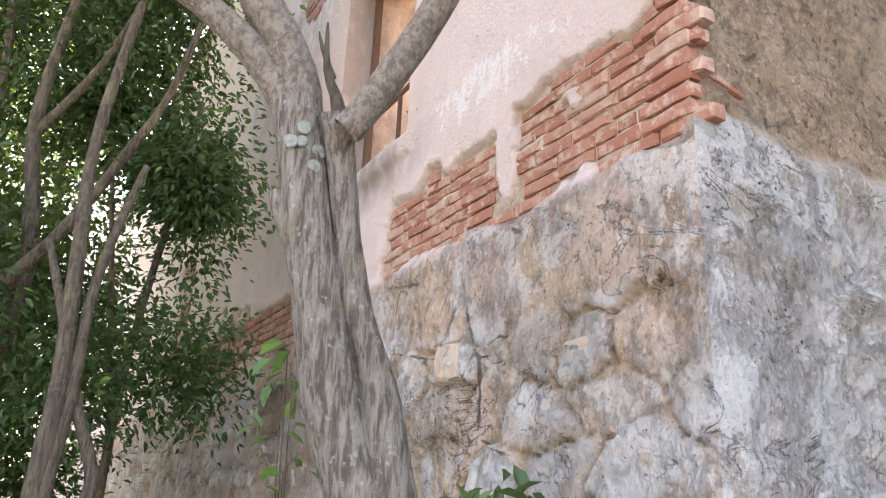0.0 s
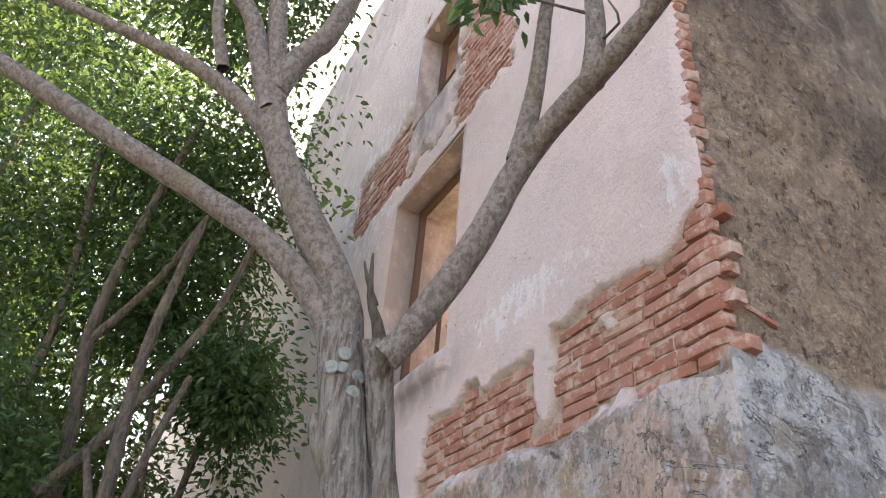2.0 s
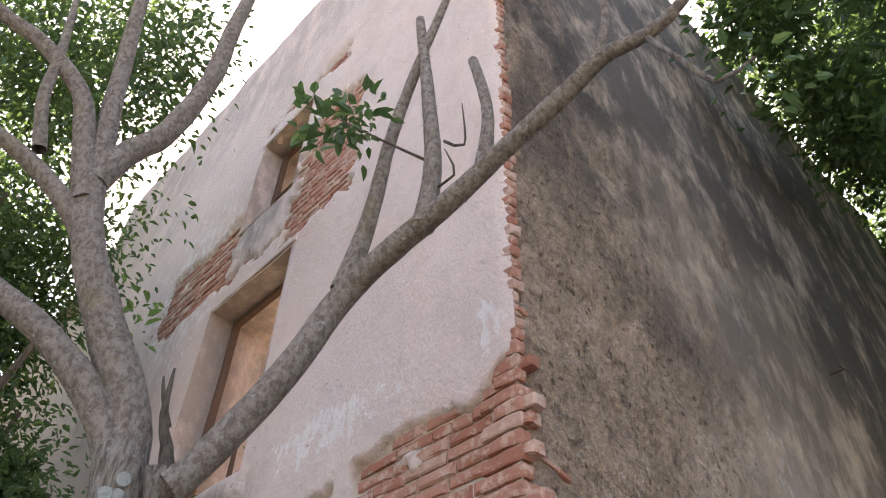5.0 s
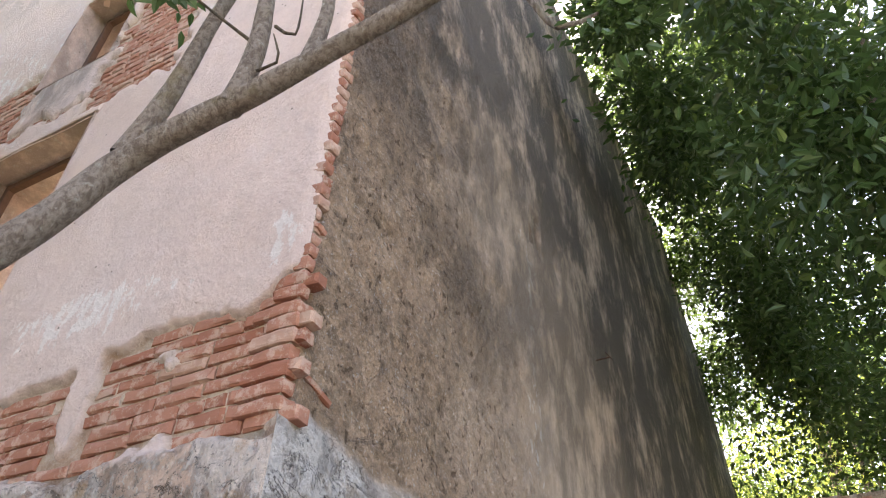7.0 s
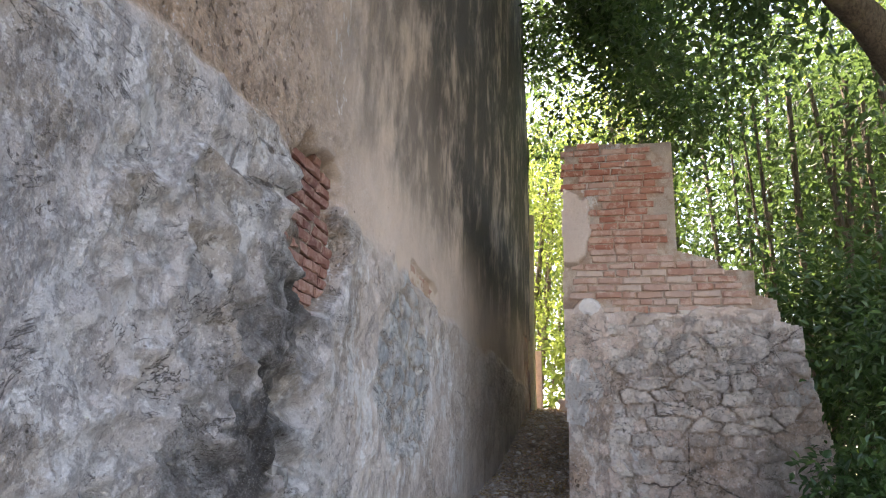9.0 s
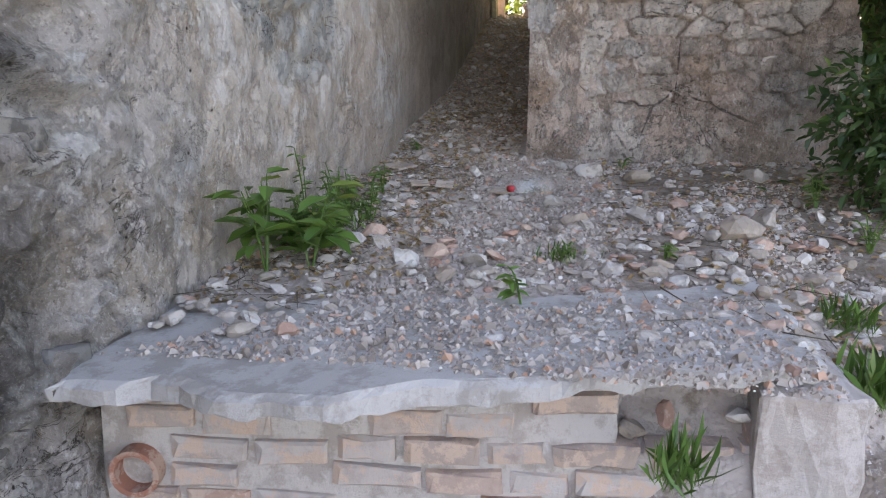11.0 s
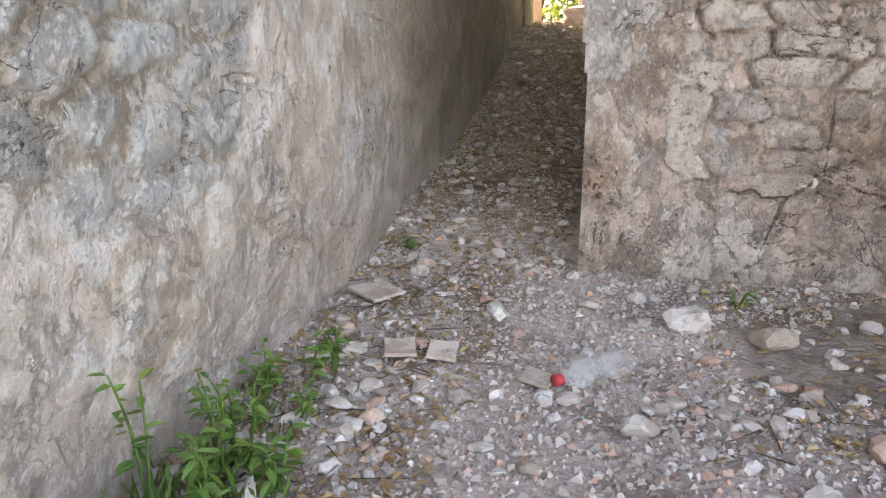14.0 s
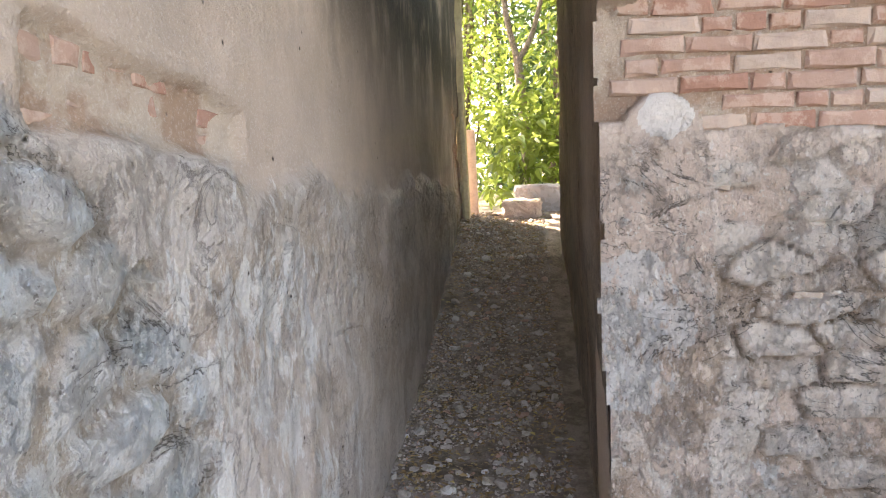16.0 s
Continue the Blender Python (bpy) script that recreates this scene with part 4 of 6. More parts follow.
t_out = t_out if t_out.x < 0 else -t_out
t_len = (T0 - T1).length


def under(ob):
    ob.matrix_parent_inverse = terrace.matrix_basis.inverted()
    return ob


core = box_bm(0.50, t_len, -0.22, -0.048, -0.1, 0.65, 0.01, 0.012, 8)
core.transform(local_frame(T1, t_dir, t_out))
under(part("mortar_core", core, M_MORTAR, terrace))
core = box_bm(0.0, t_len, -0.22, -0.048, -0.1, 0.40, 0.01, 0.012, 6)
core.transform(local_frame(T1, t_dir, t_out))
under(part("mortar_core", core, M_MORTAR, terrace))
core = box_bm(4.02, 5.0, -0.36, -0.10, -0.1, 0.65, 0.015, 0.02, 6)
under(part("side_wall", core, M_MORTAR, terrace))
slab_bm = bmesh.new()
front_line = [(3.60, 1.70), (3.59, 1.50), (3.66, 1.42), (3.60, 1.30), (3.56, 1.12), (3.57, 0.95), (3.66, 0.80), (3.73, 0.62), (3.80, 0.44), (3.86, 0.28), (3.93, 0.10), (3.97, -0.08), (4.02, -0.20), (4.04, -0.26)]
back_line = [(4.95, -0.29), (4.72, -0.1), (4.55, 0.25), (4.45, 0.6), (4.40, 1.0), (4.30, 1.35), (4.25, 1.70)]
ring = [Vector((x + 0.07, y, 0)) for x, y in front_line + back_line]
outline = []
for a, b in zip(ring, ring[1:] + ring[:1]):
    n_ = max(1, int((b - a).length / 0.025))
    outline += [a.lerp(b, i / n_) + noise.noise_vector(a.lerp(b, i / n_) * 7) * 0.035 for i in range(n_)]
top_z = lambda p: 0.72 - 0.035 * max(0.0, (p.y - 0.9)) + noise.noise(p * 3) * 0.008
lo = [slab_bm.verts.new((p.x, p.y, top_z(p) - 0.055 + noise.noise(p * 15) * 0.02)) for p in outline]
hi = [slab_bm.verts.new((p.x + noise.noise(p * 31) * 0.02, p.y, top_z(p) - 0.014 + noise.noise(p * 25) * 0.006)) for p in outline]
mid_ = sum(outline, Vector()) / len(outline)
tp = [slab_bm.verts.new((p.x + (mid_.x - p.x) * 0.05, p.y + (mid_.y - p.y) * 0.03, top_z(p))) for p in outline]
for k in range(len(outline)):
    q = (k + 1) % len(outline)
    slab_bm.faces.new((lo[k], lo[q], hi[q], hi[k]))
    slab_bm.faces.new((hi[k], hi[q], tp[q], tp[k]))
slab_bm.faces.new(tp), slab_bm.faces.new(lo[::-1])
bmesh.ops.recalc_face_normals(slab_bm, faces=slab_bm.faces[:])
slab = part("slab", slab_bm, M_CONCRETE, terrace, "cracked concrete slab with a broken edge")
under(slab)
g = random.Random(3)
for row in range(8):
    z, s = -0.03 + row * 0.082, -g.uniform(0, 0.2)
    while s < t_len:
        L = g.uniform(0.17, 0.27)
        c = s + L / 2
        gap = 0.16 < c < 0.50 and z > 0.40
        pipe = abs(c - 1.84) < 0.10 and abs(z + 0.04 - 0.35) < 0.09
        if 0 < c < t_len and not gap and not pipe and g.random() > 0.13:
            m = local_frame(T1, t_dir, t_out) @ Matrix.Translation((c, g.uniform(-0.036, -0.012), z + 0.041 + g.uniform(-0.010, 0.010))) @ Matrix.Rotation(g.uniform(-0.05, 0.05), 4, "Y")
            under(put("brick", g.choice(BRICKS_TERRACE), terrace, m @ Matrix.Diagonal((L - g.uniform(0.01, 0.03), 0.08, 0.072 - g.uniform(0, 0.012), 1))))
        s += L
ring_bm = bmesh.new()
bmesh.ops.create_cone(ring_bm, cap_ends=False, segments=20, radius1=0.072, radius2=0.072, depth=0.12)
geom = bmesh.ops.solidify(ring_bm, geom=ring_bm.faces[:], thickness=0.016)
ring_bm.transform(local_frame(T1 + t_dir * 1.84 - t_out * 0.055 + Vector((0, 0, 0.35)), t_dir, t_out) @ Matrix.Rotation(math.pi / 2, 4, "X"))
under(part("drain_pipe", ring_bm, M_BRICK, terrace, "broken round clay drain pipe"))

# ---- masonry pieces of the walls ----
lay_bricks(wall_front, CORNER, F_DIR, F_OUT, 0.02, 2.5, 2.65, 3.5, one(front_bare), BRICKS, proud=0.002, seed=11, most=290)
lay_bricks(wall_front, CORNER, F_DIR, F_OUT, 1.3, 4.6, 5.36, 7.9, lambda s, z: one(front_bare)(s, z) if not any(h[0] - 0.06 < s < h[1] + 0.06 and h[2] < z < h[3] + 0.05 for h in (WIN_LOW, WIN_HIGH)) else 0, BRICKS, pitch=0.068, seed=12, chance=0.93, most=290)
lay_bricks(wall_front, CORNER, F_DIR, F_OUT, 3.4, 7.6, 2.35, 3.3, one(front_bare), BRICKS, pitch=0.066, seed=13, most=280)
lay_bricks(wall_front, CORNER + F_OUT * -0.2, F_DIR, F_OUT, 8.0, 9.7, 2.9, 4.6, one(front_bare), BRICKS, pitch=0.07, seed=14, most=120)
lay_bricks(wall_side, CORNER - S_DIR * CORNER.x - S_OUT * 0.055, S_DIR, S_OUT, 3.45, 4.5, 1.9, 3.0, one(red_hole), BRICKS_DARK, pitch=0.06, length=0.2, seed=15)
lay_bricks(wall_side, CORNER - S_DIR * CORNER.x, S_DIR, S_OUT, 5.5, 6.5, 2.48, 2.80, one(side_bare), BRICKS_GREY, pitch=0.056, length=0.16, proud=-0.003, seed=16, chance=0.75)
lay_bricks(wall_side, CORNER - S_DIR * CORNER.x, S_DIR, S_OUT, 11.6, 12.6, 1.8, 5.0, one(side_bare), BRICKS, pitch=0.07, seed=17)
lay_bricks(wall_side, CORNER - S_DIR * CORNER.x - S_OUT * 0.02, S_DIR, S_OUT, 4.15, 4.45, 5.15, 5.75, one(side_bare), BRICKS, pitch=0.065, length=0.14, seed=18)
lay_bricks(wall_pier, (PIER_X, 0, 0), (0, 1, 0), (-1, 0, 0), -1.1, 0.79, 3.15, 4.16, lambda y, z: one(pier_bare)(y, z) if z < float(pier_top(y)) - 0.03 and -0.06 < y < 0.74 else 0, BRICKS, pitch=0.0635, length=0.225, proud=0.006, seed=19)
lay_bricks(wall_pier, (PIER_X, 0, 0), (0, 1, 0), (-1, 0, 0), -1.08, 0.79, 2.60, 3.15, lambda y, z: one(pier_bare)(y, z) if z < float(pier_top(y - 0.1)) - 0.03 and y < 0.74 and one(lambda a, b: blob(a, b, 0.56, 2.66, 0.16, 0.12))(y, z) < 0.5 else 0, BRICKS_GREY, pitch=0.0635, length=0.225, proud=0.003, seed=20)
# the crumbled corner of the building
g = random.Random(5)
z = 2.70
while z < 9.0:
    big = z < 3.10
    a, b = (g.uniform(0.11, 0.20), g.uniform(0.05, 0.10)) if big else (g.uniform(0.05, 0.14), g.uniform(0.03, 0.07))
    jut = g.uniform(0.010, 0.020) if big else g.uniform(0.008, 0.018)
    bm = box_bm(-0.0, a + jut, -b - jut, 0.0, 0, 0.066 - g.uniform(0.004, 0.014), 0.014, 0.011, 2)
    fm = Matrix.Identity(4)
    for i, v in enumerate((F_DIR, Vector((F_DIR.y, -F_DIR.x, 0)) * -1, Vector((0, 0, 1)))):
        fm[0][i], fm[1][i], fm[2][i] = v
    fm.translation = CORNER + F_OUT * jut - F_DIR * jut + Vector((0, 0, z))
    bm.transform(fm @ Matrix.Rotation(g.uniform(-0.05, 0.05), 4, "Z"))
    part("brick", bm, M_BRICK, wall_front)
    z += 0.066
for z, reach in ((2.86, 0.25), (3.50, 0.15)):
    m = local_frame(CORNER + Vector((reach / 2, 0, z)), S_DIR, S_OUT) @ Matrix.Translation((0, 0.022, 0)) @ Matrix.Rotation(0.22, 4, "Y")
    put("brick", BRICKS[2], wall_side, m @ Matrix.Diagonal((reach, 0.06, 0.022, 1)))
STONES_FRONT = [stone_mesh(k, M_STONE_FRONT) for k in range(10)]
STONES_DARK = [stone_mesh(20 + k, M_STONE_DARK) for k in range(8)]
STONES_PIER = [stone_mesh(40 + k, M_STONE_PIER) for k in range(10)]
lay_stones(wall_front, CORNER, F_DIR, F_OUT, 0.05, 2.7, 1.0, 2.35, one(front_rubble), STONES_FRONT, 0.40, 0.24, 140, front_off, 31, 0.5, 300, -0.004)
lay_stones(wall_front, CORNER, F_DIR, F_OUT, 2.7, 8.5, 1.0, 2.35, one(front_rubble), STONES_FRONT, 0.27, 0.17, 150, front_off, 32, 0.6, 160, 0.0)
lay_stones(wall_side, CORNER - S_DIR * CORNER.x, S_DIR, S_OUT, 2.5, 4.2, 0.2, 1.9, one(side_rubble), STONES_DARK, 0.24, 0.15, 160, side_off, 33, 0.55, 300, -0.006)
lay_stones(wall_pier, (PIER_X, 0, 0), (0, 1, 0), (-1, 0, 0), -1.0, 0.6, 1.1, 2.6, lambda y, z: one(pier_rubble)(y, z) if z < float(pier_top(y)) - 0.1 else 0, STONES_PIER, 0.26, 0.11, 170, pier_off, 35, 0.5, 300, -0.009)

# ---- windows of the front ----
def window(name, hole, depth, rails, seed):
    s0, s1, z0, z1 = hole
    w = empty(name, *(CORNER + F_DIR * (s0 + s1) / 2 + Vector((0, 0, z0))))
    tagged(w, "empty window opening with a weathered brown wooden frame", "window", kind="structure")
    fm = w.matrix_basis.inverted() @ local_frame(CORNER, F_DIR, F_OUT)
    fr = 0.05
    bars = [(s0 + 0.02, s0 + 0.02 + fr, z0, z1), (s1 - 0.02 - fr, s1 - 0.02, z0, z1), (s0 + 0.02, s1 - 0.02, z1 - fr - 0.01, z1 - 0.01)]
    for a, b, c, d in bars:
        bm = box_bm(a, b, -depth - 0.05, -depth, c, d, 0.006, 0.004, 2)
        bm.transform(fm)
        part("window_frame", bm, M_WOOD, w)
    for a, b, c, d in rails:
        bm = box_bm(a, b, -depth - 0.03, -depth - 0.006, c, d, 0.003, 0.003, 2)
        bm.transform(fm)
        part("glazing_bar", bm, M_WOOD, w)
    bm = box_bm(s0 - 0.03, s1 + 0.03, -0.3, 0.034, z1 + 0.003, z1 + 0.07, 0.012, 0.006, 4)
    bm.transform(fm)
    part("lintel", bm, M_FRONT, w)
    return w


window("window_1", WIN_LOW, 0.17, [(2.08, 3.17, 4.12, 4.15), (2.62, 2.65, 3.53, 4.12), (2.36, 2.38, 3.53, 4.12)], 1)
window("window_2", WIN_HIGH, 0.17, [(2.33, 3.09, 6.72, 6.75), (2.70, 2.73, 6.17, 7.36)], 2)
bracket = tagged(empty("iron_bracket", 5.56, 1.72, 4.96), "small rusty iron hook sticking out of the plaster", "bracket")
loft("rod", [(0, 0, 0), (0, -0.12, 0.0)], [0.006, 0.006], M_WOOD, bracket, 6, 0)
loft("crossbar", [(-0.09, -0.11, 0.0), (0.07, -0.12, 0.015)], [0.005, 0.005], M_WOOD, bracket, 6, 0)

# an added slab, out of view, keeps the sun off the rooms behind the windows
shade_slab_bm = box_bm(2.45, 6.5, 2.6, 9.5, 8.2, 8.4, 0.0, 0.0, 0)
tagged(part("ceiling", shade_slab_bm, M_FRONT, None), "added unseen slab that shades the rooms behind the windows", "ceiling", kind="structure")

# ---- the far end of the passage ----
for x, y, w_, d_, h, lean, mat, name, label in (
        (12.66, 1.72, 0.075, 0.10, 3.2, 0.0, plain("yellow_post", (0.52, 0.45, 0.28), 0.7), "gate_post", "slim pale yellow post at the end of the passage"),
        (12.60, 1.65, 0.045, 0.2, 1.35, 0.03, plain("pale_board", (0.46, 0.40, 0.26), 0.7), "leaning_board", "weathered yellowish board leaning by the post"),
        (12.85, 1.66, 0.13, 0.06, 0.95, 0.02, plain("pink_board", (0.58, 0.44, 0.36), 0.8), "leaning_board", "short pinkish board leaning by the post")):
    zz = gz1(x, y) - 0.03
    bm = box_bm(x - d_ / 2, x + d_ / 2, y - w_, y + w_ * 0.2, zz, zz + h, 0.01, 0.006, 3)
    for v in bm.verts:
        v.co.y += lean * (v.co.z - zz)
    ob = part(name, bm, mat, None)
    tagged(ob, label, "post" if "post" in name else "board")
for x, y0, y1, h, mat, label in ((13.1, 0.62, 1.12, 0.30, M_CONCRETE, "pale concrete block lying in the sun"), (12.7, 0.85, 1.25, 0.16, M_PIER, "broken masonry block with a flat top")):
    zz = gz1(x, (y0 + y1) / 2) - 0.05
    ob = part("stone_block", box_bm(x - 0.2, x + 0.22, y0, y1, zz, zz + h + 0.05, 0.03, 0.035, 6), mat, None)
    tagged(ob, label, "block", "blocks at the passage end")

# ---- rubble on the terrace ----
def drop(me, x, y, size, name, label, cat, group, g, sink=0.22):
    ob = put(name, me)
    ob.matrix_basis = Matrix.Translation((x, y, gz1(x, y) + size * 0.2 - sink * size * 0.3)) @ Euler((g.uniform(-.3, .3), g.uniform(-.3, .3), g.uniform(0, 6.3))).to_matrix().to_4x4() @ Matrix.Diagonal((size * g.uniform(0.95, 1.15), size * g.uniform(0.65, 0.9), size * g.uniform(0.7, 1.0), 1))
    return tagged(ob, label, cat, group)


g = random.Random(21)
white = [(5.03, 1.52, 0.14), (4.96, 1.28, 0.12), (5.02, 1.18, 0.12), (4.84, 1.02, 0.11), (4.87, 0.77, 0.12), (4.72, 0.98, 0.07), (4.69, 0.58, 0.08), (5.6, 0.12, 0.17), (5.57, 0.03, 0.09), (4.86, 0.24, 0.1), (4.92, -0.03, 0.11), (5.06, -0.16, 0.12), (4.79, 0.01, 0.09), (6.61, 1.02, 0.13), (6.2, 1.44, 0.12), (6.39, 0.68, 0.05)]
shards = [(5.08, 0.92, 0.09), (4.95, 0.93, 0.13), (4.93, 0.69, 0.09), (5.23, 0.66, 0.07), (5.35, 0.6, 0.06), (4.91, 0.16, 0.08), (5.15, 1.24, 0.13), (7.33, 1.13, 0.09), (5.22, -0.34, 0.1), (4.35, -0.18, 0.09), (4.05, 1.20, 0.08)]
tan_stones = [(4.68, 0.85, 0.11), (4.7, 0.75, 0.07), (5.3, 0.48, 0.1), (5.41, 0.35, 0.08), (5.53, 0.41, 0.14), (4.92, 0.07, 0.1), (4.84, 0.11, 0.12), (5.31, -0.28, 0.19), (5.67, -0.17, 0.09), (6.52, 0.09, 0.15), (6.62, 0.35, 0.17), (5.68, -0.45, 0.2), (5.89, 0.51, 0.12), (6.58, -0.58, 0.18)]
for x, y, s in white:
    drop(g.choice(ROCKS_WHITE), x, y, s * 1.15, "rubble_stone", "pale chunk of mortar lying in rubble", "stone", "rubble stones", g)
for x, y, s in shards:
    drop(g.choice(ROCKS_SHARD), x, y, s * 1.15, "brick_fragment", "reddish broken brick fragment on the ground", "brick", "brick fragments", g)
for x, y, s in tan_stones:
    drop(g.choice(ROCKS), x, y, s * 1.15, "rubble_stone", "grey-brown fieldstone lying in rubble", "stone", "rubble stones", g)
for k in range(250):
    x = g.choice((g.uniform(4.0, 7.1), g.uniform(4.0, 6.2), g.uniform(4.0, 5.6), g.uniform(7.0, 12.5)))
    y = g.uniform(0.8, 1.62) if x > 7.05 else g.uniform(-1.4, 1.62)
    if x < 4.2 and g.random() < 0.5:
        continue
    edge = min(abs(y - 1.62), abs(x - 7.05)) < 0.25
    s = g.choice((0.03, 0.035, 0.04, 0.05, 0.06, 0.08, 0.10 if edge or y < 0 or x > 7 else 0.05)) * g.uniform(0.8, 1.25)
    kind = g.random()
    if kind < 0.42:
        drop(g.choice(ROCKS_WHITE), x, y, s, "rubble_stone", "pale chunk of mortar lying in rubble", "stone", "rubble stones", g)
    elif kind < 0.60:
        drop(g.choice(ROCKS_SHARD), x, y, s, "brick_fragment", "reddish broken brick fragment on the ground", "brick", "brick fragments", g)
    else:
        drop(g.choice(ROCKS), x, y, s, "rubble_stone", "grey-brown fieldstone lying in rubble", "stone", "rubble stones", g)
for k in range(18):
    p = T1 + t_dir * g.uniform(0.18, 0.48) - t_out * g.uniform(0.05, 0.25)
    ob = drop(g.choice(ROCKS + ROCKS_SHARD), p.x, p.y, g.uniform(0.06, 0.11), "rubble_stone", "broken stone in the hollow under the slab", "stone", "stones under the slab", g)
    ob.location.z = 0.42 + (k % 3) * 0.06
# gravel, far too much to count
ng = np.random.default_rng(4)
base_v = np.array([(1, 0, -0.3), (-0.5, 0.86, -0.25), (-0.5, -0.86, -0.2), (0.35, 0.3, 0.6), (-0.4, -0.1, 0.55)])
base_f = np.array([(0, 1, 3), (1, 4, 3), (1, 2, 4), (2, 0, 4), (0, 3, 4), (0, 2, 1)])
N_G = 60000
cx = np.where(ng.random(N_G) < 0.74, ng.uniform(3.85, 7.3, N_G), ng.uniform(7.0, 12.7, N_G))
cy = np.where(cx > 7.1, ng.uniform(0.82, 1.7, N_G), ng.uniform(-1.5, 1.7, N_G))
dense = vnoise(cx * 2.2, cy * 2.2, 5) + 0.25 * (np.abs(cy - 0.7) < 0.5) - 0.10 * (cy < 0.2)
kp = dense > 0.34
cx, cy = cx[kp], cy[kp]
sz = ng.choice([0.005, 0.007, 0.010, 0.015, 0.022], len(cx), p=[0.26, 0.30, 0.26, 0.14, 0.04]) * ng.uniform(0.55, 1.05, len(cx))
ang = ng.uniform(0, 6.28, len(cx))
bv = base_v[None] * sz[:, None, None] * ng.uniform(0.7, 1.3, (len(cx), 5, 3))
rx = bv[..., 0] * np.cos(ang)[:, None] - bv[..., 1] * np.sin(ang)[:, None]
ry = bv[..., 0] * np.sin(ang)[:, None] + bv[..., 1] * np.cos(ang)[:, None]
gv = np.stack([rx + cx[:, None], ry + cy[:, None], bv[..., 2] + (np.where((cx < 4.6) & (cy > -0.25), np.maximum(ground_z(cx, cy), 0.72 - 0.035 * np.maximum(0, cy - 0.9)), ground_z(cx, cy)) + sz * 0.25)[:, None]], -1).reshape(-1, 3)
gf = (np.arange(len(cx))[:, None, None] * 5 + base_f[None]).reshape(-1, 3)
tagged(put("gravel", mesh_of("gravel", gv, gf, M_GRAVEL, False)), "crushed mortar and gravel chips over the soil", "gravel", kind="stuff")
# smaller rubble between the stones
for name, pool, share, label, cat in (("small_rubble", ROCKS_WHITE + ROCKS, 2100, "fist-sized grey and pale rubble between larger stones", "rubble"), ("brick_crumbs", ROCKS_SHARD, 380, "crumbled reddish brick bits in the rubble", "rubble")):
    VV, FF, at = [], [], 0
    shapes = [(np.array([tuple(v.co) for v in me.vertices]), np.array([tuple(f.vertices) for f in me.polygons])) for me in pool]
    for k in range(share):
        x = ng.choice([ng.uniform(4.0, 7.1), ng.uniform(4.0, 6.2), ng.uniform(4.0, 7.1), ng.uniform(4.0, 6.2), ng.uniform(4.0, 7.1), ng.uniform(4.0, 6.2), ng.uniform(7.0, 12.7), ng.uniform(7.0, 12.7)])
        y = ng.uniform(0.82, 1.66) if x > 7.05 else ng.uniform(-1.5, 1.66)
        if 0.45 < y < 1.15 and x < 6.6 and ng.random() < 0.6:
            continue
        sv, sf = shapes[k % len(shapes)]
        s_ = ng.choice([0.022, 0.028, 0.038, 0.05, 0.07]) * ng.uniform(0.8, 1.3)
        a_ = ng.uniform(0, 6.28)
        q = sv * np.array((s_ * 1.2, s_ * ng.uniform(0.7, 1), s_ * ng.uniform(0.6, 0.9)))
        q = np.stack([q[:, 0] * np.cos(a_) - q[:, 1] * np.sin(a_) + x, q[:, 0] * np.sin(a_) + q[:, 1] * np.cos(a_) + y, q[:, 2] + gz1(x, y) + s_ * 0.12], -1)
        VV.append(q), FF.append(sf + at)
        at += len(sv)
    tagged(put(name, mesh_of(name, np.concatenate(VV), np.concatenate(FF), M_CHUNK if name == "small_rubble" else M_SHARD, False)), label, cat, kind="stuff")
# dry leaves and twigs
N_L = 7500
lx = np.where(ng.random(N_L) < 0.38, ng.uniform(4.2, 7.1, N_L), ng.uniform(7.0, 12.8, N_L))
ly = np.where(lx > 7.1, ng.uniform(0.82, 1.68, N_L), np.where(ng.random(N_L) < 0.5, ng.uniform(-1.4, 0.3, N_L), ng.uniform(1.0, 1.68, N_L)))
lp = np.stack([lx, ly, ground_z(lx, ly) + 0.012], -1)
ld = np.stack([ng.normal(size=N_L), ng.normal(size=N_L), ng.normal(size=N_L) * 0.2], -1)
ln = np.stack([ng.normal(size=N_L) * 0.3, ng.normal(size=N_L) * 0.3, np.ones(N_L)], -1)
LL = ng.uniform(0.012, 0.045, N_L)
v_, f_ = leaf_arrays(lp, ld, ln, LL, LL * 0.5, 0.15)
tagged(put("leaf_litter", mesh_of("leaf_litter", v_, f_, M_DRY, False)), "dry brown leaves scattered on the ground", "leaf litter", kind="stuff")
tv, tf = [], []
for k in range(460):
    x, y = g.uniform(4.3, 7.0), g.choice((g.uniform(-1.3, 0.2), g.uniform(1.2, 1.68)))
    a, L, w_ = g.uniform(0, 6.3), g.uniform(0.04, 0.18), g.uniform(0.001, 0.0025)
    d_ = Vector((math.cos(a), math.sin(a), g.uniform(-0.05, 0.1)))
    s_ = Vector((-math.sin(a), math.cos(a), 0)) * w_
    p0 = Vector((x, y, gz1(x, y) + 0.012))
    p1 = p0 + d_ * L
    n0 = len(tv)
    tv += [tuple(p0 + s_), tuple(p0 - s_), tuple(p0 + Vector((0, 0, w_ * 2))), tuple(p1 + s_ * 0.5), tuple(p1 - s_ * 0.5), tuple(p1 + Vector((0, 0, w_)))]
    tf += [(n0, n0 + 1, n0 + 4, n0 + 3), (n0 + 1, n0 + 2, n0 + 5, n0 + 4), (n0 + 2, n0, n0 + 3, n0 + 5)]
tagged(put("twigs", mesh_of("twigs", tv, tf, M_BARK2, False)), "thin dry twigs strewn over the rubble", "twigs", kind="stuff")
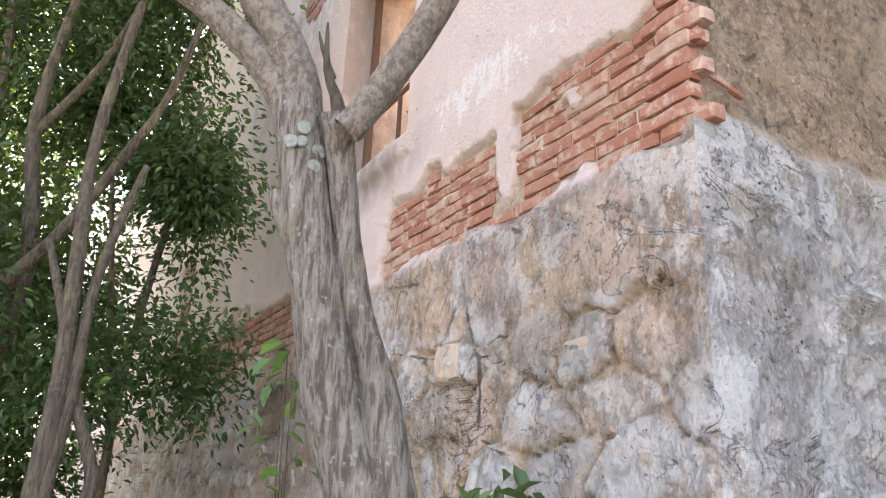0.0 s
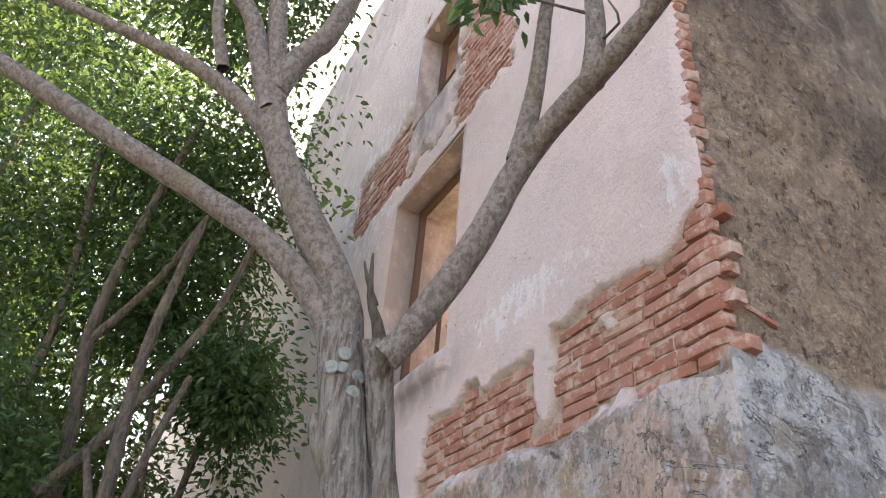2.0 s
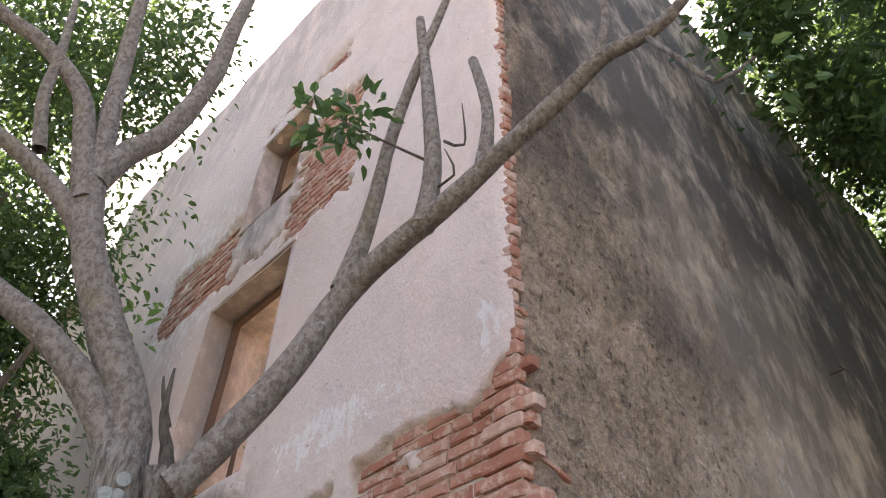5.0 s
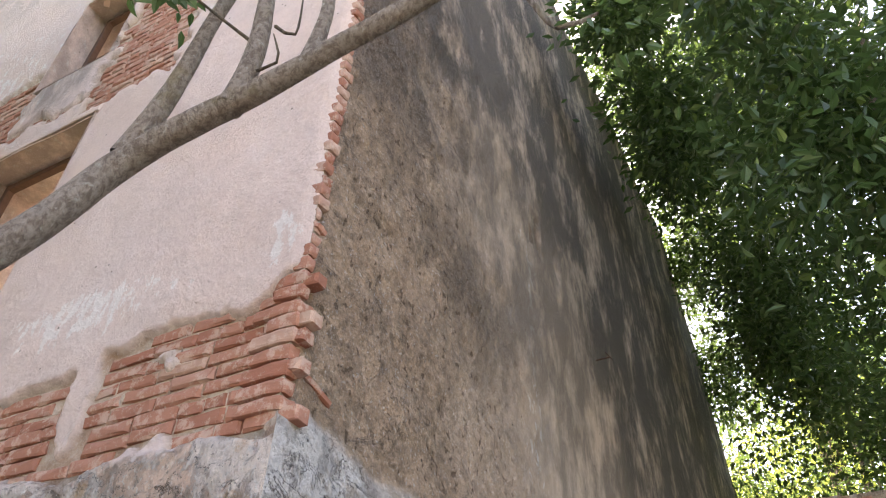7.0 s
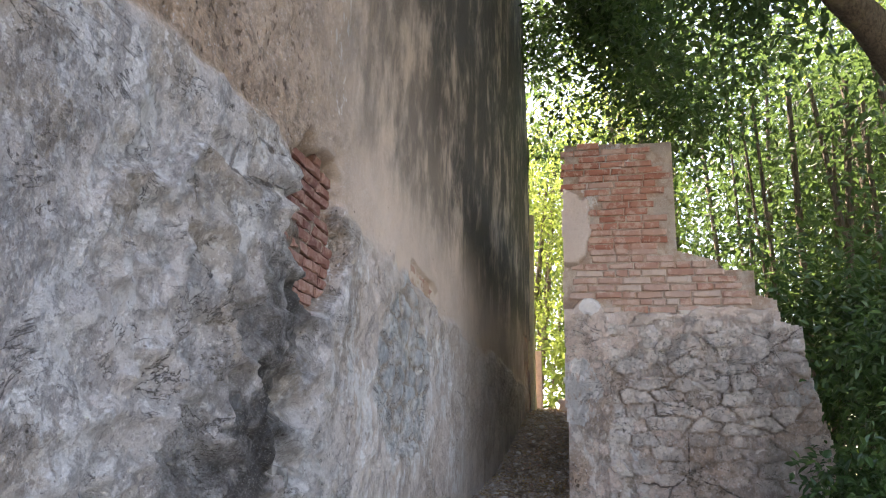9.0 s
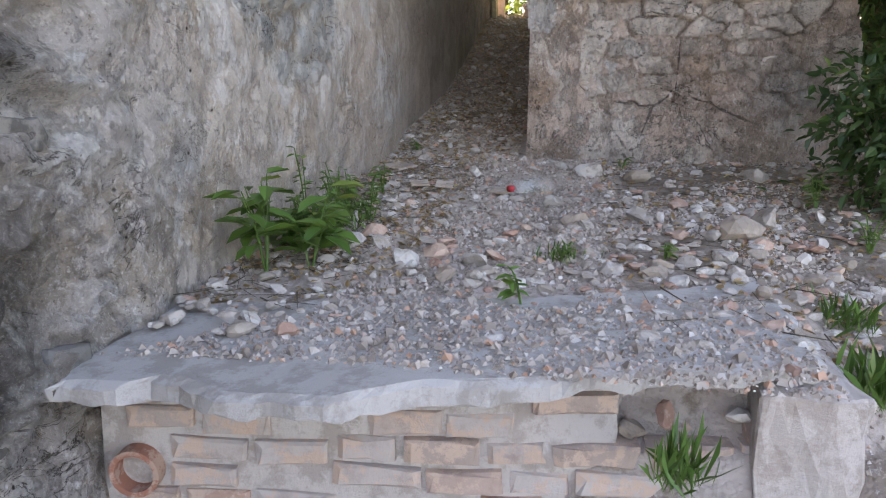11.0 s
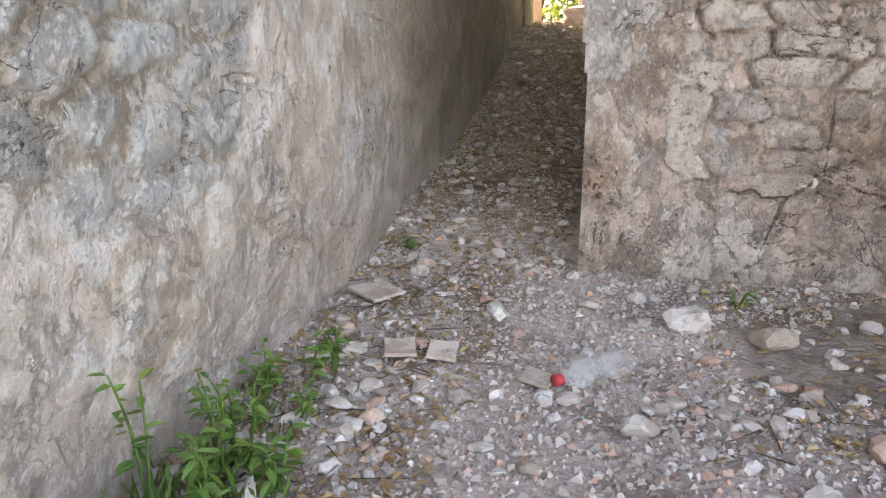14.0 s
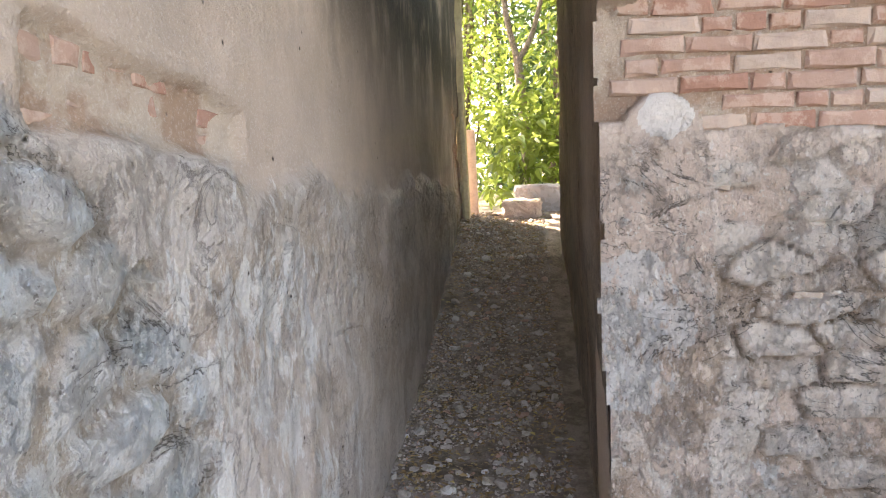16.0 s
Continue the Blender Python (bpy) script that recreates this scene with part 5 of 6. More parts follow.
# tiles, bottle and scraps
for x, y, s, a in ((6.23, 1.28, 0.13, 0.3), (6.25, 1.14, 0.12, 0.1), (6.72, 1.52, 0.19, 0.9), (6.12, 0.81, 0.1, 1.2)):
    ob = part("tile_fragment", box_bm(-s / 2, s / 2, -s * 0.4, s * 0.4, 0, 0.014, 0.003, 0.004, 3), M_STONE_PIER, None)
    ob.matrix_basis = Matrix.Translation((x, y, gz1(x, y) + 0.02)) @ Euler((g.uniform(-.1, .1), g.uniform(-.15, .1), a)).to_matrix().to_4x4()
    tagged(ob, "flat beige fragment of a floor tile", "tile", "tile fragments")
kb = Nodes("clear_plastic")
kb.finish((0.93, 0.95, 0.96), 0.06, kb.noise(38, 2), 0.8, 0.02, 0.5)
kb.bsdf.inputs["Transmission Weight"].default_value, kb.bsdf.inputs["IOR"].default_value = 0.90, 1.2
bz = gz1(6.18, 0.64) + 0.05
bottle = tagged(empty("plastic_bottle", 6.18, 0.64, bz), "crushed clear plastic bottle lying among the stones", "bottle")
bottle.scale = (1.2, 1.2, 1.1)
loft("body", [(0.09, -0.07, -0.005), (0.05, -0.045, 0), (0, 0, 0.005), (-0.05, 0.05, 0), (-0.085, 0.08, 0)], [0.034, 0.040, 0.026, 0.036, 0.014], kb.mat, bottle, 20, 0.25)
loft("cap", [(-0.088, 0.083, 0), (-0.103, 0.097, 0)], [0.016, 0.016], plain("red_plastic", (0.45, 0.04, 0.05), 0.4, 0.1), bottle, 14, 0.0, "red screw cap")

# ---- the two-stemmed tree before the front ----
def tree_root(name, x, y, z, label, group=""):
    return tagged(empty(name, x, y, z), label, "tree", group)


def limb(tree, name, pts, radii, mat=M_LIMB, sides=12, bump=0.07, label="", seed=1):
    ob = loft(name, pts, radii, mat, tree, sides, bump, label, seed)
    ob.matrix_parent_inverse = tree.matrix_basis.inverted()
    return ob


def leaves(tree, clumps, per, size, mat, seed, spread=0.3, simple=False, label=""):
    ob = crown("crown", clumps, per, size, mat, tree, seed, spread, simple, 0.35, label)
    ob.matrix_parent_inverse = tree.matrix_basis.inverted()
    return ob


oak = tree_root("tree", 1.12, 2.14, 0, "grey-barked tree with two joined stems and pale lichen")
limb(oak, "trunk", [(1.104, 2.130, -0.12), (1.078, 2.132, 0.628), (1.041, 2.141, 1.183), (0.995, 2.150, 1.447), (0.944, 2.175, 1.590), (0.883, 2.191, 1.801), (0.835, 2.206, 2.024), (0.797, 2.220, 2.190), (0.763, 2.234, 2.408), (0.729, 2.243, 2.598)],
     [0.15, 0.12, 0.105, 0.096, 0.09, 0.082, 0.078, 0.076, 0.072, 0.074], M_BARK, 22, 0.06)
limb(oak, "second_stem", [(1.128, 2.090, 0.266), (1.094, 2.102, 1.182), (1.043, 2.114, 1.561), (1.011, 2.127, 1.753), (0.943, 2.142, 1.936), (0.896, 2.157, 2.171), (0.856, 2.152, 2.387), (0.818, 2.118, 2.535)],
     [0.10, 0.08, 0.064, 0.052, 0.044, 0.040, 0.043, 0.050], M_BARK, 16, 0.06, seed=3)
limb(oak, "limb", [(0.739, 2.241, 2.538), (0.709, 2.250, 2.718), (0.562, 2.294, 2.991), (0.443, 2.326, 3.214), (0.363, 2.353, 3.451), (0.310, 2.368, 3.742), (0.244, 2.392, 4.186), (0.164, 2.408, 4.722), (0.070, 2.481, 5.710)], [0.072, 0.070, 0.064, 0.060, 0.054, 0.044, 0.036, 0.031, 0.02], seed=4)
limb(oak, "limb", [(0.719, 2.244, 2.557), (0.622, 2.273, 2.717), (0.448, 2.325, 2.877), (0.245, 2.393, 3.006), (-0.027, 2.465, 3.142), (-0.289, 2.544, 3.287), (-0.522, 2.600, 3.401), (-1.136, 2.767, 3.701)], [0.058, 0.052, 0.046, 0.042, 0.038, 0.036, 0.034, 0.02], seed=5)
limb(oak, "limb", [(0.341, 2.355, 3.554), (0.397, 2.340, 3.766), (0.484, 2.323, 3.949), (0.558, 2.296, 4.360), (0.564, 2.296, 4.833), (0.601, 2.342, 5.756)], [0.05, 0.047, 0.046, 0.042, 0.04, 0.02], seed=6)
limb(oak, "limb", [(0.343, 2.355, 3.450), (0.240, 2.383, 3.761), (0.148, 2.410, 4.000), (-0.061, 2.474, 4.201), (-0.269, 2.526, 4.294), (-0.792, 2.631, 4.643)], [0.05, 0.042, 0.036, 0.033, 0.03, 0.012], seed=7)
limb(oak, "limb", [(0.404, 2.339, 3.296), (0.276, 2.380, 3.448), (0.040, 2.449, 3.617), (-0.283, 2.531, 3.728), (-0.524, 2.596, 3.799), (-0.951, 2.750, 3.913)], [0.045, 0.036, 0.03, 0.024, 0.02, 0.01], seed=8)
limb(oak, "limb", [(0.136, 2.421, 3.631), (0.053, 2.447, 3.911), (0.017, 2.449, 4.174), (-0.058, 2.492, 4.596)], [0.026, 0.024, 0.02, 0.012], seed=9)
limb(oak, "limb", [(0.825, 2.059, 2.452), (0.860, 2.031, 2.504), (0.933, 1.971, 2.659), (1.034, 1.888, 2.899), (1.118, 1.819, 3.152), (1.152, 1.594, 3.257), (1.185, 1.346, 3.330), (1.216, 1.120, 3.429), (1.247, 0.887, 3.523), (1.263, 0.766, 3.581), (1.283, 0.615, 3.556), (1.300, 0.487, 3.616), (1.325, 0.302, 3.832)],
     [0.046, 0.045, 0.046, 0.047, 0.047, 0.041, 0.037, 0.033, 0.030, 0.028, 0.022, 0.017, 0.010], seed=10)
limb(oak, "branch", [(1.123, 1.815, 3.181), (1.129, 1.770, 3.362), (1.135, 1.725, 3.548), (1.141, 1.680, 3.873), (1.156, 1.570, 4.300), (1.178, 1.404, 4.764)], [0.047, 0.035, 0.030, 0.026, 0.023, 0.016], seed=11)
limb(oak, "branch", [(1.168, 1.476, 3.280), (1.172, 1.450, 3.427), (1.172, 1.450, 3.668), (1.165, 1.504, 4.163), (1.155, 1.572, 4.731)], [0.043, 0.035, 0.031, 0.027, 0.02], seed=12)
limb(oak, "branch", [(1.201, 1.231, 3.386), (1.204, 1.208, 3.562), (1.204, 1.209, 3.735), (1.196, 1.265, 4.061)], [0.03, 0.023, 0.02, 0.021], seed=13)
limb(oak, "branch", [(1.256, 0.820, 3.558), (1.267, 0.735, 3.744), (1.271, 0.707, 4.202)], [0.018, 0.014, 0.01], seed=14)
limb(oak, "branch", [(1.281, 0.628, 3.551), (1.291, 0.556, 3.349), (1.300, 0.491, 3.183), (1.313, 0.389, 3.193)], [0.010, 0.009, 0.008, 0.004], M_BARK, 7, seed=15)
limb(oak, "snag", [(0.850, 2.157, 2.516), (0.832, 2.198, 2.638), (0.804, 2.220, 2.739), (0.795, 2.231, 2.912)], [0.026, 0.02, 0.014, 0.004], M_BARK2, 8, 0.15, "dead splintered stub", 16)
limb(oak, "snag", [(0.823, 2.203, 2.699), (0.785, 2.222, 2.800), (0.770, 2.233, 2.871)], [0.01, 0.008, 0.003], M_BARK2, 6, 0.15, "dead splintered stub", 17)
limb(oak, "stub", [(0.797, 2.211, 2.101), (0.735, 2.227, 2.199), (0.696, 2.241, 2.298)], [0.045, 0.03, 0.022], M_BARK, 10, 0.12, "sawn-off branch stub", 18)
for k, (a, b, c) in enumerate((((1.179, 1.396, 3.668), (1.191, 1.306, 3.576), (1.189, 1.318, 3.829)), ((1.168, 1.475, 3.443), (1.185, 1.347, 3.445), (1.179, 1.394, 3.623)))):
    limb(oak, "twig", [a, b, c], [0.006, 0.005, 0.002], M_BARK2, 6, 0.1, seed=20 + k)
view = Vector((-0.2, -0.98, -0.05)).normalized()
for k, (dx, z, r) in enumerate(((0.0, 2.485, 0.022), (-0.045, 2.435, 0.022), (0.042, 2.425, 0.023), (0.02, 2.37, 0.023), (-0.01, 2.44, 0.018), (0.062, 2.20, 0.016))):
    c = Vector((0.763 - (z - 2.41) * 0.18 + dx, 2.234, z))
    bm = bmesh.new()
    bmesh.ops.create_circle(bm, cap_ends=True, segments=18, radius=r)
    ext = bmesh.ops.extrude_face_region(bm, geom=bm.faces[:])
    for v in [e for e in ext["geom"] if isinstance(e, bmesh.types.BMVert)]:
        v.co = v.co * 0.86 + Vector((0, 0, 0.003))
    for v in bm.verts:
        v.co.x *= 1 + 0.12 * noise.noise(v.co * 60 + Vector((k, 0, 0)))
    side_tilt = dx / 0.09
    bm.transform(Matrix.Translation(c + view * (0.074 * math.sqrt(max(0.1, 1 - side_tilt ** 2)) + 0.001)) @ (view + Vector((dx * 8, 0, 0))).to_track_quat("Z", "Y").to_matrix().to_4x4())
    ob = part("lichen", bm, M_LICHEN, oak, "round pale grey lichen")
    ob.matrix_parent_inverse = oak.matrix_basis.inverted()
leaves(oak, np.array([(0.88, 1.70, 3.75), (0.95, 1.68, 3.80), (1.00, 1.66, 3.86), (0.84, 1.73, 3.82), (0.93, 1.70, 3.90), (0.98, 1.72, 3.97)]), 16, 0.075, M_LEAF, 51, 0.055)
limb(oak, "twig", [(1.17, 1.46, 3.60), (1.05, 1.58, 3.72), (0.90, 1.70, 3.84)], [0.007, 0.005, 0.003], M_BARK2, 6, 0.1, seed=23)
leaves(oak, np.array([(1.306, 0.442, 3.157), (1.314, 0.384, 3.202), (1.316, 0.367, 3.045)]), 9, 0.042, M_LEAF, 52, 0.06)
leaves(oak, ellipsoid((-0.33, 3.64, 5.55), (1.5, 0.8, 1.2), 190, 53, 0.0), 30, 0.06, M_LEAF_BRIGHT, 54, 0.2)
leaves(oak, np.concatenate([ellipsoid((0.33, 4.6, 7.2), (0.55, 1.0, 1.3), 130, 55, 0.0), ellipsoid((0.48, 3.5, 5.8), (0.25, 0.5, 0.6), 44, 56, 0.0)]), 26, 0.06, M_LEAF, 57, 0.16)
leaves(oak, np.array([(0.620, 2.289, 3.146), (0.631, 2.287, 3.043)]), 8, 0.05, M_WEED, 57, 0.05)

# ---- the thicket on the open side of the front ----
def stems(tree, lines, mat=M_BARK2):
    for k, (pts, r) in enumerate(lines):
        limb(tree, "stem", pts, [r * (1 - 0.5 * i / (len(pts) - 1)) for i in range(len(pts))], mat, 9, 0.08, seed=30 + k)


ta = tree_root("tree", 0.02, 4.1, 0, "leafy multi-stemmed tree with dark green foliage", "thicket trees")
stems(ta, [([(0.281, 4.230, -0.100), (0.320, 4.216, 1.385), (0.330, 4.215, 1.896), (0.306, 4.278, 2.468), (0.278, 4.482, 3.303), (0.378, 4.672, 4.364)], 0.055),
           ([(0.346, 4.173, -0.100), (0.348, 4.193, 1.255), (0.390, 4.209, 1.856), (0.406, 4.267, 2.467), (0.556, 4.452, 3.199)], 0.04),
           ([(0.485, 4.259, -0.100), (0.530, 4.204, 1.257), (0.540, 4.203, 1.515), (0.430, 4.214, 1.806), (0.286, 4.280, 2.264), (0.158, 4.495, 2.683)], 0.04)])
leaves(ta, np.concatenate([ellipsoid((0.16, 5.00, 3.22), (0.85, 0.7, 1.05), 240, 61, 0.1), ellipsoid((0.83, 5.13, 3.23), (0.42, 0.4, 0.65), 60, 62, 0.1), ellipsoid((0.42, 5.07, 2.15), (0.75, 0.5, 0.5), 60, 58, 0.0), ellipsoid((1.10, 5.30, 2.22), (0.3, 0.35, 0.45), 30, 59, 0.0)]), 42, 0.062, M_LEAF, 63, 0.15)
td = tree_root("tree", 0.9, 6.3, 0, "young tree crowding the front with dark leaves", "thicket trees")
stems(td, [([(0.85, 6.3, -0.1), (0.80, 6.0, 2.0), (0.88, 5.5, 3.4), (0.95, 5.4, 4.2)], 0.035), ([(0.80, 6.1, 1.8), (0.55, 5.6, 3.0), (0.35, 5.5, 4.1)], 0.025)])
leaves(td, np.concatenate([ellipsoid((0.86, 5.2, 3.35), (0.30, 0.35, 0.55), 70, 71, 0.0), ellipsoid((1.02, 5.3, 3.9), (0.26, 0.3, 0.36), 40, 72, 0.0), ellipsoid((0.84, 5.3, 2.85), (0.34, 0.35, 0.30), 40, 73, 0.0), ellipsoid((0.3, 5.6, 4.1), (0.5, 0.4, 0.6), 80, 74, 0.0)]), 44, 0.066, M_LEAF, 75, 0.13)
leaves(td, np.concatenate([ellipsoid((0.1, 7.8, 2.6), (1.0, 0.7, 2.6), 240, 76, 0.0), ellipsoid((-1.3, 8.2, 3.4), (1.2, 0.8, 3.2), 260, 77, 0.0)]), 32, 0.10, M_LEAF_BRIGHT, 78, 0.26, True)
tb = tree_root("tree", -0.7, 5.4, 0, "leafy tree with dark stems and backlit crown", "thicket trees")
stems(tb, [([(-0.144, 5.432, -0.100), (0.063, 5.209, 2.311), (0.034, 5.212, 3.027), (-0.056, 5.221, 3.649), (0.004, 5.316, 4.600), (0.165, 5.500, 5.893)], 0.06),
           ([(-0.400, 5.861, -0.100), (-0.500, 5.872, 2.145), (-0.311, 5.751, 3.778), (-0.510, 5.773, 5.470)], 0.05),
           ([(-0.009, 4.814, 2.495), (0.225, 4.739, 2.849), (0.503, 4.710, 3.460), (0.643, 4.705, 3.837), (0.752, 4.683, 4.366)], 0.04),
           ([(-0.056, 5.221, 3.545), (0.222, 5.091, 4.062), (0.421, 5.070, 4.698)], 0.035)])
leaves(tb, np.concatenate([ellipsoid((-0.18, 6.04, 5.16), (1.35, 0.9, 1.6), 330, 64, 0.1), ellipsoid((0.74, 5.74, 5.25), (0.6, 0.6, 1.2), 100, 65, 0.1)]), 40, 0.068, M_LEAF, 66, 0.18)
tc = tree_root("tree", -1.8, 6.5, 0, "tall thin tree with bright backlit leaves", "thicket trees")
stems(tc, [([(-1.300, 6.862, -0.100), (-1.211, 6.752, 3.213), (-1.388, 6.972, 6.906)], 0.07), ([(-0.597, 7.793, -0.100), (-0.508, 7.683, 3.254), (-0.420, 7.573, 6.382)], 0.06), ([(-2.042, 7.444, -0.100), (-1.843, 7.423, 5.326)], 0.05)])
leaves(tc, np.concatenate([ellipsoid((-1.27, 7.16, 5.31), (1.4, 1.2, 2.6), 200, 67), ellipsoid((-0.54, 8.29, 7.91), (2.2, 1.5, 1.8), 170, 68), ellipsoid((-0.95, 7.33, 2.43), (1.4, 1.2, 1.2), 110, 69)]), 34, 0.08, M_LEAF_BRIGHT, 70, 0.24, True)
for k, (x, y, h) in enumerate(((-1.0, 9.5, 14), (-3.4, 9.0, 14), (-5.5, 11, 15), (-2.2, 13, 17), (0.0, 12.5, 12.0), (-8, 13, 15), (-4.5, 6.5, 10), (-0.4, 16, 15), (-2.4, 8.0, 12))):
    tr = tree_root("tree", x, y, 0, "tall thicket tree with a light green crown", "thicket trees")
    stems(tr, [([(x, y, -0.1), (x + 0.2, y, h * 0.4), (x - 0.1, y, h * 0.8)], 0.09)])
    leaves(tr, np.concatenate([ellipsoid((x, y, h * 0.66), (1.7, 1.6, h * 0.36), 210, 80 + k), ellipsoid((x, y, h * 0.22), (1.4, 1.2, h * 0.2), 100, 90 + k)]), 30, 0.14, M_LEAF, 100 + k, 0.38, True)

# ---- the wood behind the broken wall ----
wr = random.Random(77)
right = tree_root("tree", 6.6, -2.4, 0, "large tree with a crooked limb and dark hanging foliage")
stems(right, [([(6.9, -2.6, -0.1), (6.7, -2.3, 2.0), (6.0, -1.7, 3.8), (5.35, -1.0, 4.5), (5.30, -0.80, 4.75), (5.28, -0.92, 5.26), (5.28, -0.9, 6.0), (5.4, -1.1, 7.5)], 0.14),
              ([(5.32, -0.80, 4.68), (5.26, -1.06, 4.50), (5.5, -1.8, 4.4), (6.2, -2.3, 3.8)], 0.07)])
leaves(right, np.concatenate([ellipsoid((6.8, -1.0, 7.6), (1.7, 1.5, 2.4), 190, 110, 0.0), ellipsoid((7.6, -0.7, 5.7), (1.3, 1.0, 0.9), 70, 111, 0.0), ellipsoid((5.9, -2.0, 5.6), (1.4, 1.1, 2.0), 110, 112, 0.0), ellipsoid((4.6, -2.2, 7.0), (1.4, 1.2, 1.6), 90, 119, 0.0), ellipsoid((4.6, -0.7, 8.6), (1.3, 1.0, 1.2), 120, 120, 0.0), ellipsoid((9.3, 0.1, 8.6), (1.5, 0.95, 2.6), 260, 121, 0.0), ellipsoid((8.6, -1.0, 11.2), (2.0, 1.6, 2.2), 240, 122, 0.0), ellipsoid((11.0, -0.2, 6.2), (1.4, 1.0, 1.6), 160, 123, 0.0), ellipsoid((6.4, -0.4, 10.6), (1.3, 0.8, 1.5), 120, 124, 0.0), ellipsoid((10.6, 0.55, 8.0), (1.2, 0.75, 2.6), 220, 125, 0.0), ellipsoid((9.0, 0.45, 11.0), (1.2, 0.7, 2.4), 200, 126, 0.0)]), 32, 0.115, M_LEAF, 113, 0.20, True)
leaves(right, np.concatenate([ellipsoid((4.5, -0.55, 5.7), (0.8, 0.85, 1.3), 110, 127, 0.0), ellipsoid((4.3, -1.7, 5.2), (0.9, 0.8, 1.3), 90, 128, 0.0), ellipsoid((3.6, -0.2, 6.6), (0.7, 0.45, 0.7), 40, 129, 0.0)]), 22, 0.12, M_LEAF, 118, 0.22)
leaves(right, np.concatenate([ellipsoid((4.7, 0.75, 8.6), (0.55, 0.4, 0.7), 44, 131, 0.0), ellipsoid((5.9, 0.7, 8.0), (0.6, 0.4, 0.9), 60, 132, 0.0), ellipsoid((7.2, 0.8, 8.8), (0.8, 0.5, 0.9), 80, 133, 0.0), ellipsoid((5.6, 0.8, 10.2), (0.7, 0.4, 0.7), 50, 134, 0.0)]), 30, 0.12, M_LEAF, 135, 0.2, True)
ivy = tagged(empty("ivy", 12.0, 1.6, 7.0), "dark ivy hanging over the broken end of the wall", "ivy")
ob = crown("leaves", np.concatenate([ellipsoid((11.9, 1.5, 8.1), (0.55, 0.35, 0.9), 40, 114, 0.1), ellipsoid((10.9, 1.5, 9.7), (0.8, 0.35, 0.7), 36, 115, 0.1), ellipsoid((12.4, 1.5, 6.6), (0.2, 0.3, 0.7), 14, 116, 0.1)]), 40, 0.09, M_LEAF, ivy, 117, 0.16)
ob.matrix_parent_inverse = ivy.matrix_basis.inverted()
edge_x = np.linspace(6.2, 12.3, 70)
edge_p = np.stack([edge_x, 1.45 + 0.15 * np.sin(edge_x * 9), s_top(edge_x - CORNER.x) + 0.25 + 0.35 * np.sin(edge_x * 5.3)], -1)
ob = crown("leaves", np.concatenate([edge_p, edge_p + np.array((0.25, -0.25, 0.7)), edge_p + np.array((0.4, -0.2, -0.25))]), 34, 0.11, M_LEAF, ivy, 119, 0.24)
ob.matrix_parent_inverse = ivy.matrix_basis.inverted()
for k in range(40):
    x, y = wr.uniform(9.0, 17.0), wr.uniform(-8.5, -1.3)
    if k < 7:
        x, y = wr.uniform(14.5, 20), wr.uniform(-0.6, 3.2)
    h = wr.uniform(5.5, 9.5)
    z0 = gz1(x, y) - 0.1
    tr = tree_root("tree", x, y, z0, "slender woodland tree with thin leaning stems", "woodland trees")
    lines = []
    for q in range(wr.choice((3, 4, 5))):
        a, b = wr.uniform(-0.5, 0.5), wr.uniform(-0.5, 0.5)
        lines.append(([(x + a * 0.3, y + b * 0.3, z0), (x + a, y + b, z0 + h * 0.35), (x + a * 1.6 + wr.uniform(-.3, .3), y + b * 1.6, z0 + h * 0.85)], wr.uniform(0.03, 0.085)))
    stems(tr, lines)
    # the first seven, at the passage end, get the leaves with painted sun
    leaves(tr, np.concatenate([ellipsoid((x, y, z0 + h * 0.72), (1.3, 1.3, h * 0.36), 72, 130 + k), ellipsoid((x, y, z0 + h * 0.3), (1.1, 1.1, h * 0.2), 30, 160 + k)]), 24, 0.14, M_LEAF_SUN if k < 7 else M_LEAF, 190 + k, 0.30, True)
forked = tree_root("tree", 14.6, 0.92, gz1(14.6, 0.92) - 0.1, "slender sunlit tree with a pale forked trunk", "woodland trees")
limb(forked, "trunk", [(14.62, 0.92, 1.9), (14.5, 1.0, 3.1), (14.4, 1.08, 4.1)], [0.085, 0.065, 0.055], M_LIMB, 12, 0.08, seed=61)
limb(forked, "limb", [(14.4, 1.08, 4.05), (14.4, 1.22, 4.7), (14.38, 1.28, 5.7)], [0.045, 0.035, 0.02], M_LIMB, 9, 0.08, seed=62)
limb(forked, "limb", [(14.4, 1.07, 4.05), (14.4, 0.86, 4.45), (14.4, 0.60, 5.5)], [0.04, 0.032, 0.02], M_LIMB, 9, 0.08, seed=63)
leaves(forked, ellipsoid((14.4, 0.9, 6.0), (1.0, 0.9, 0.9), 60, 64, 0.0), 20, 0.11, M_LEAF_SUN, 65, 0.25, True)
for k in range(24):
    x, y = wr.uniform(18, 34), wr.uniform(-18, 8)
    tr = tree_root("tree", x, y, gz1(x, y) - 0.1, "distant woodland tree with a full bright crown", "woodland trees")
    h = wr.uniform(12, 19)
    stems(tr, [([(x, y, 1.0), (x + 0.3, y, h * 0.8)], 0.14)])
    leaves(tr, np.concatenate([ellipsoid((x, y, h * 0.62), (2.8, 2.8, h * 0.42), 190, 230 + k), ellipsoid((x, y, h * 0.2), (2.6, 2.4, h * 0.18), 60, 260 + k)]), 16, 0.26, M_LEAF_SUN if k % 5 == 0 else (M_LEAF_BRIGHT if k % 2 else M_LEAF), 290 + k, 0.6, True)


bush_stem = M_BARK2


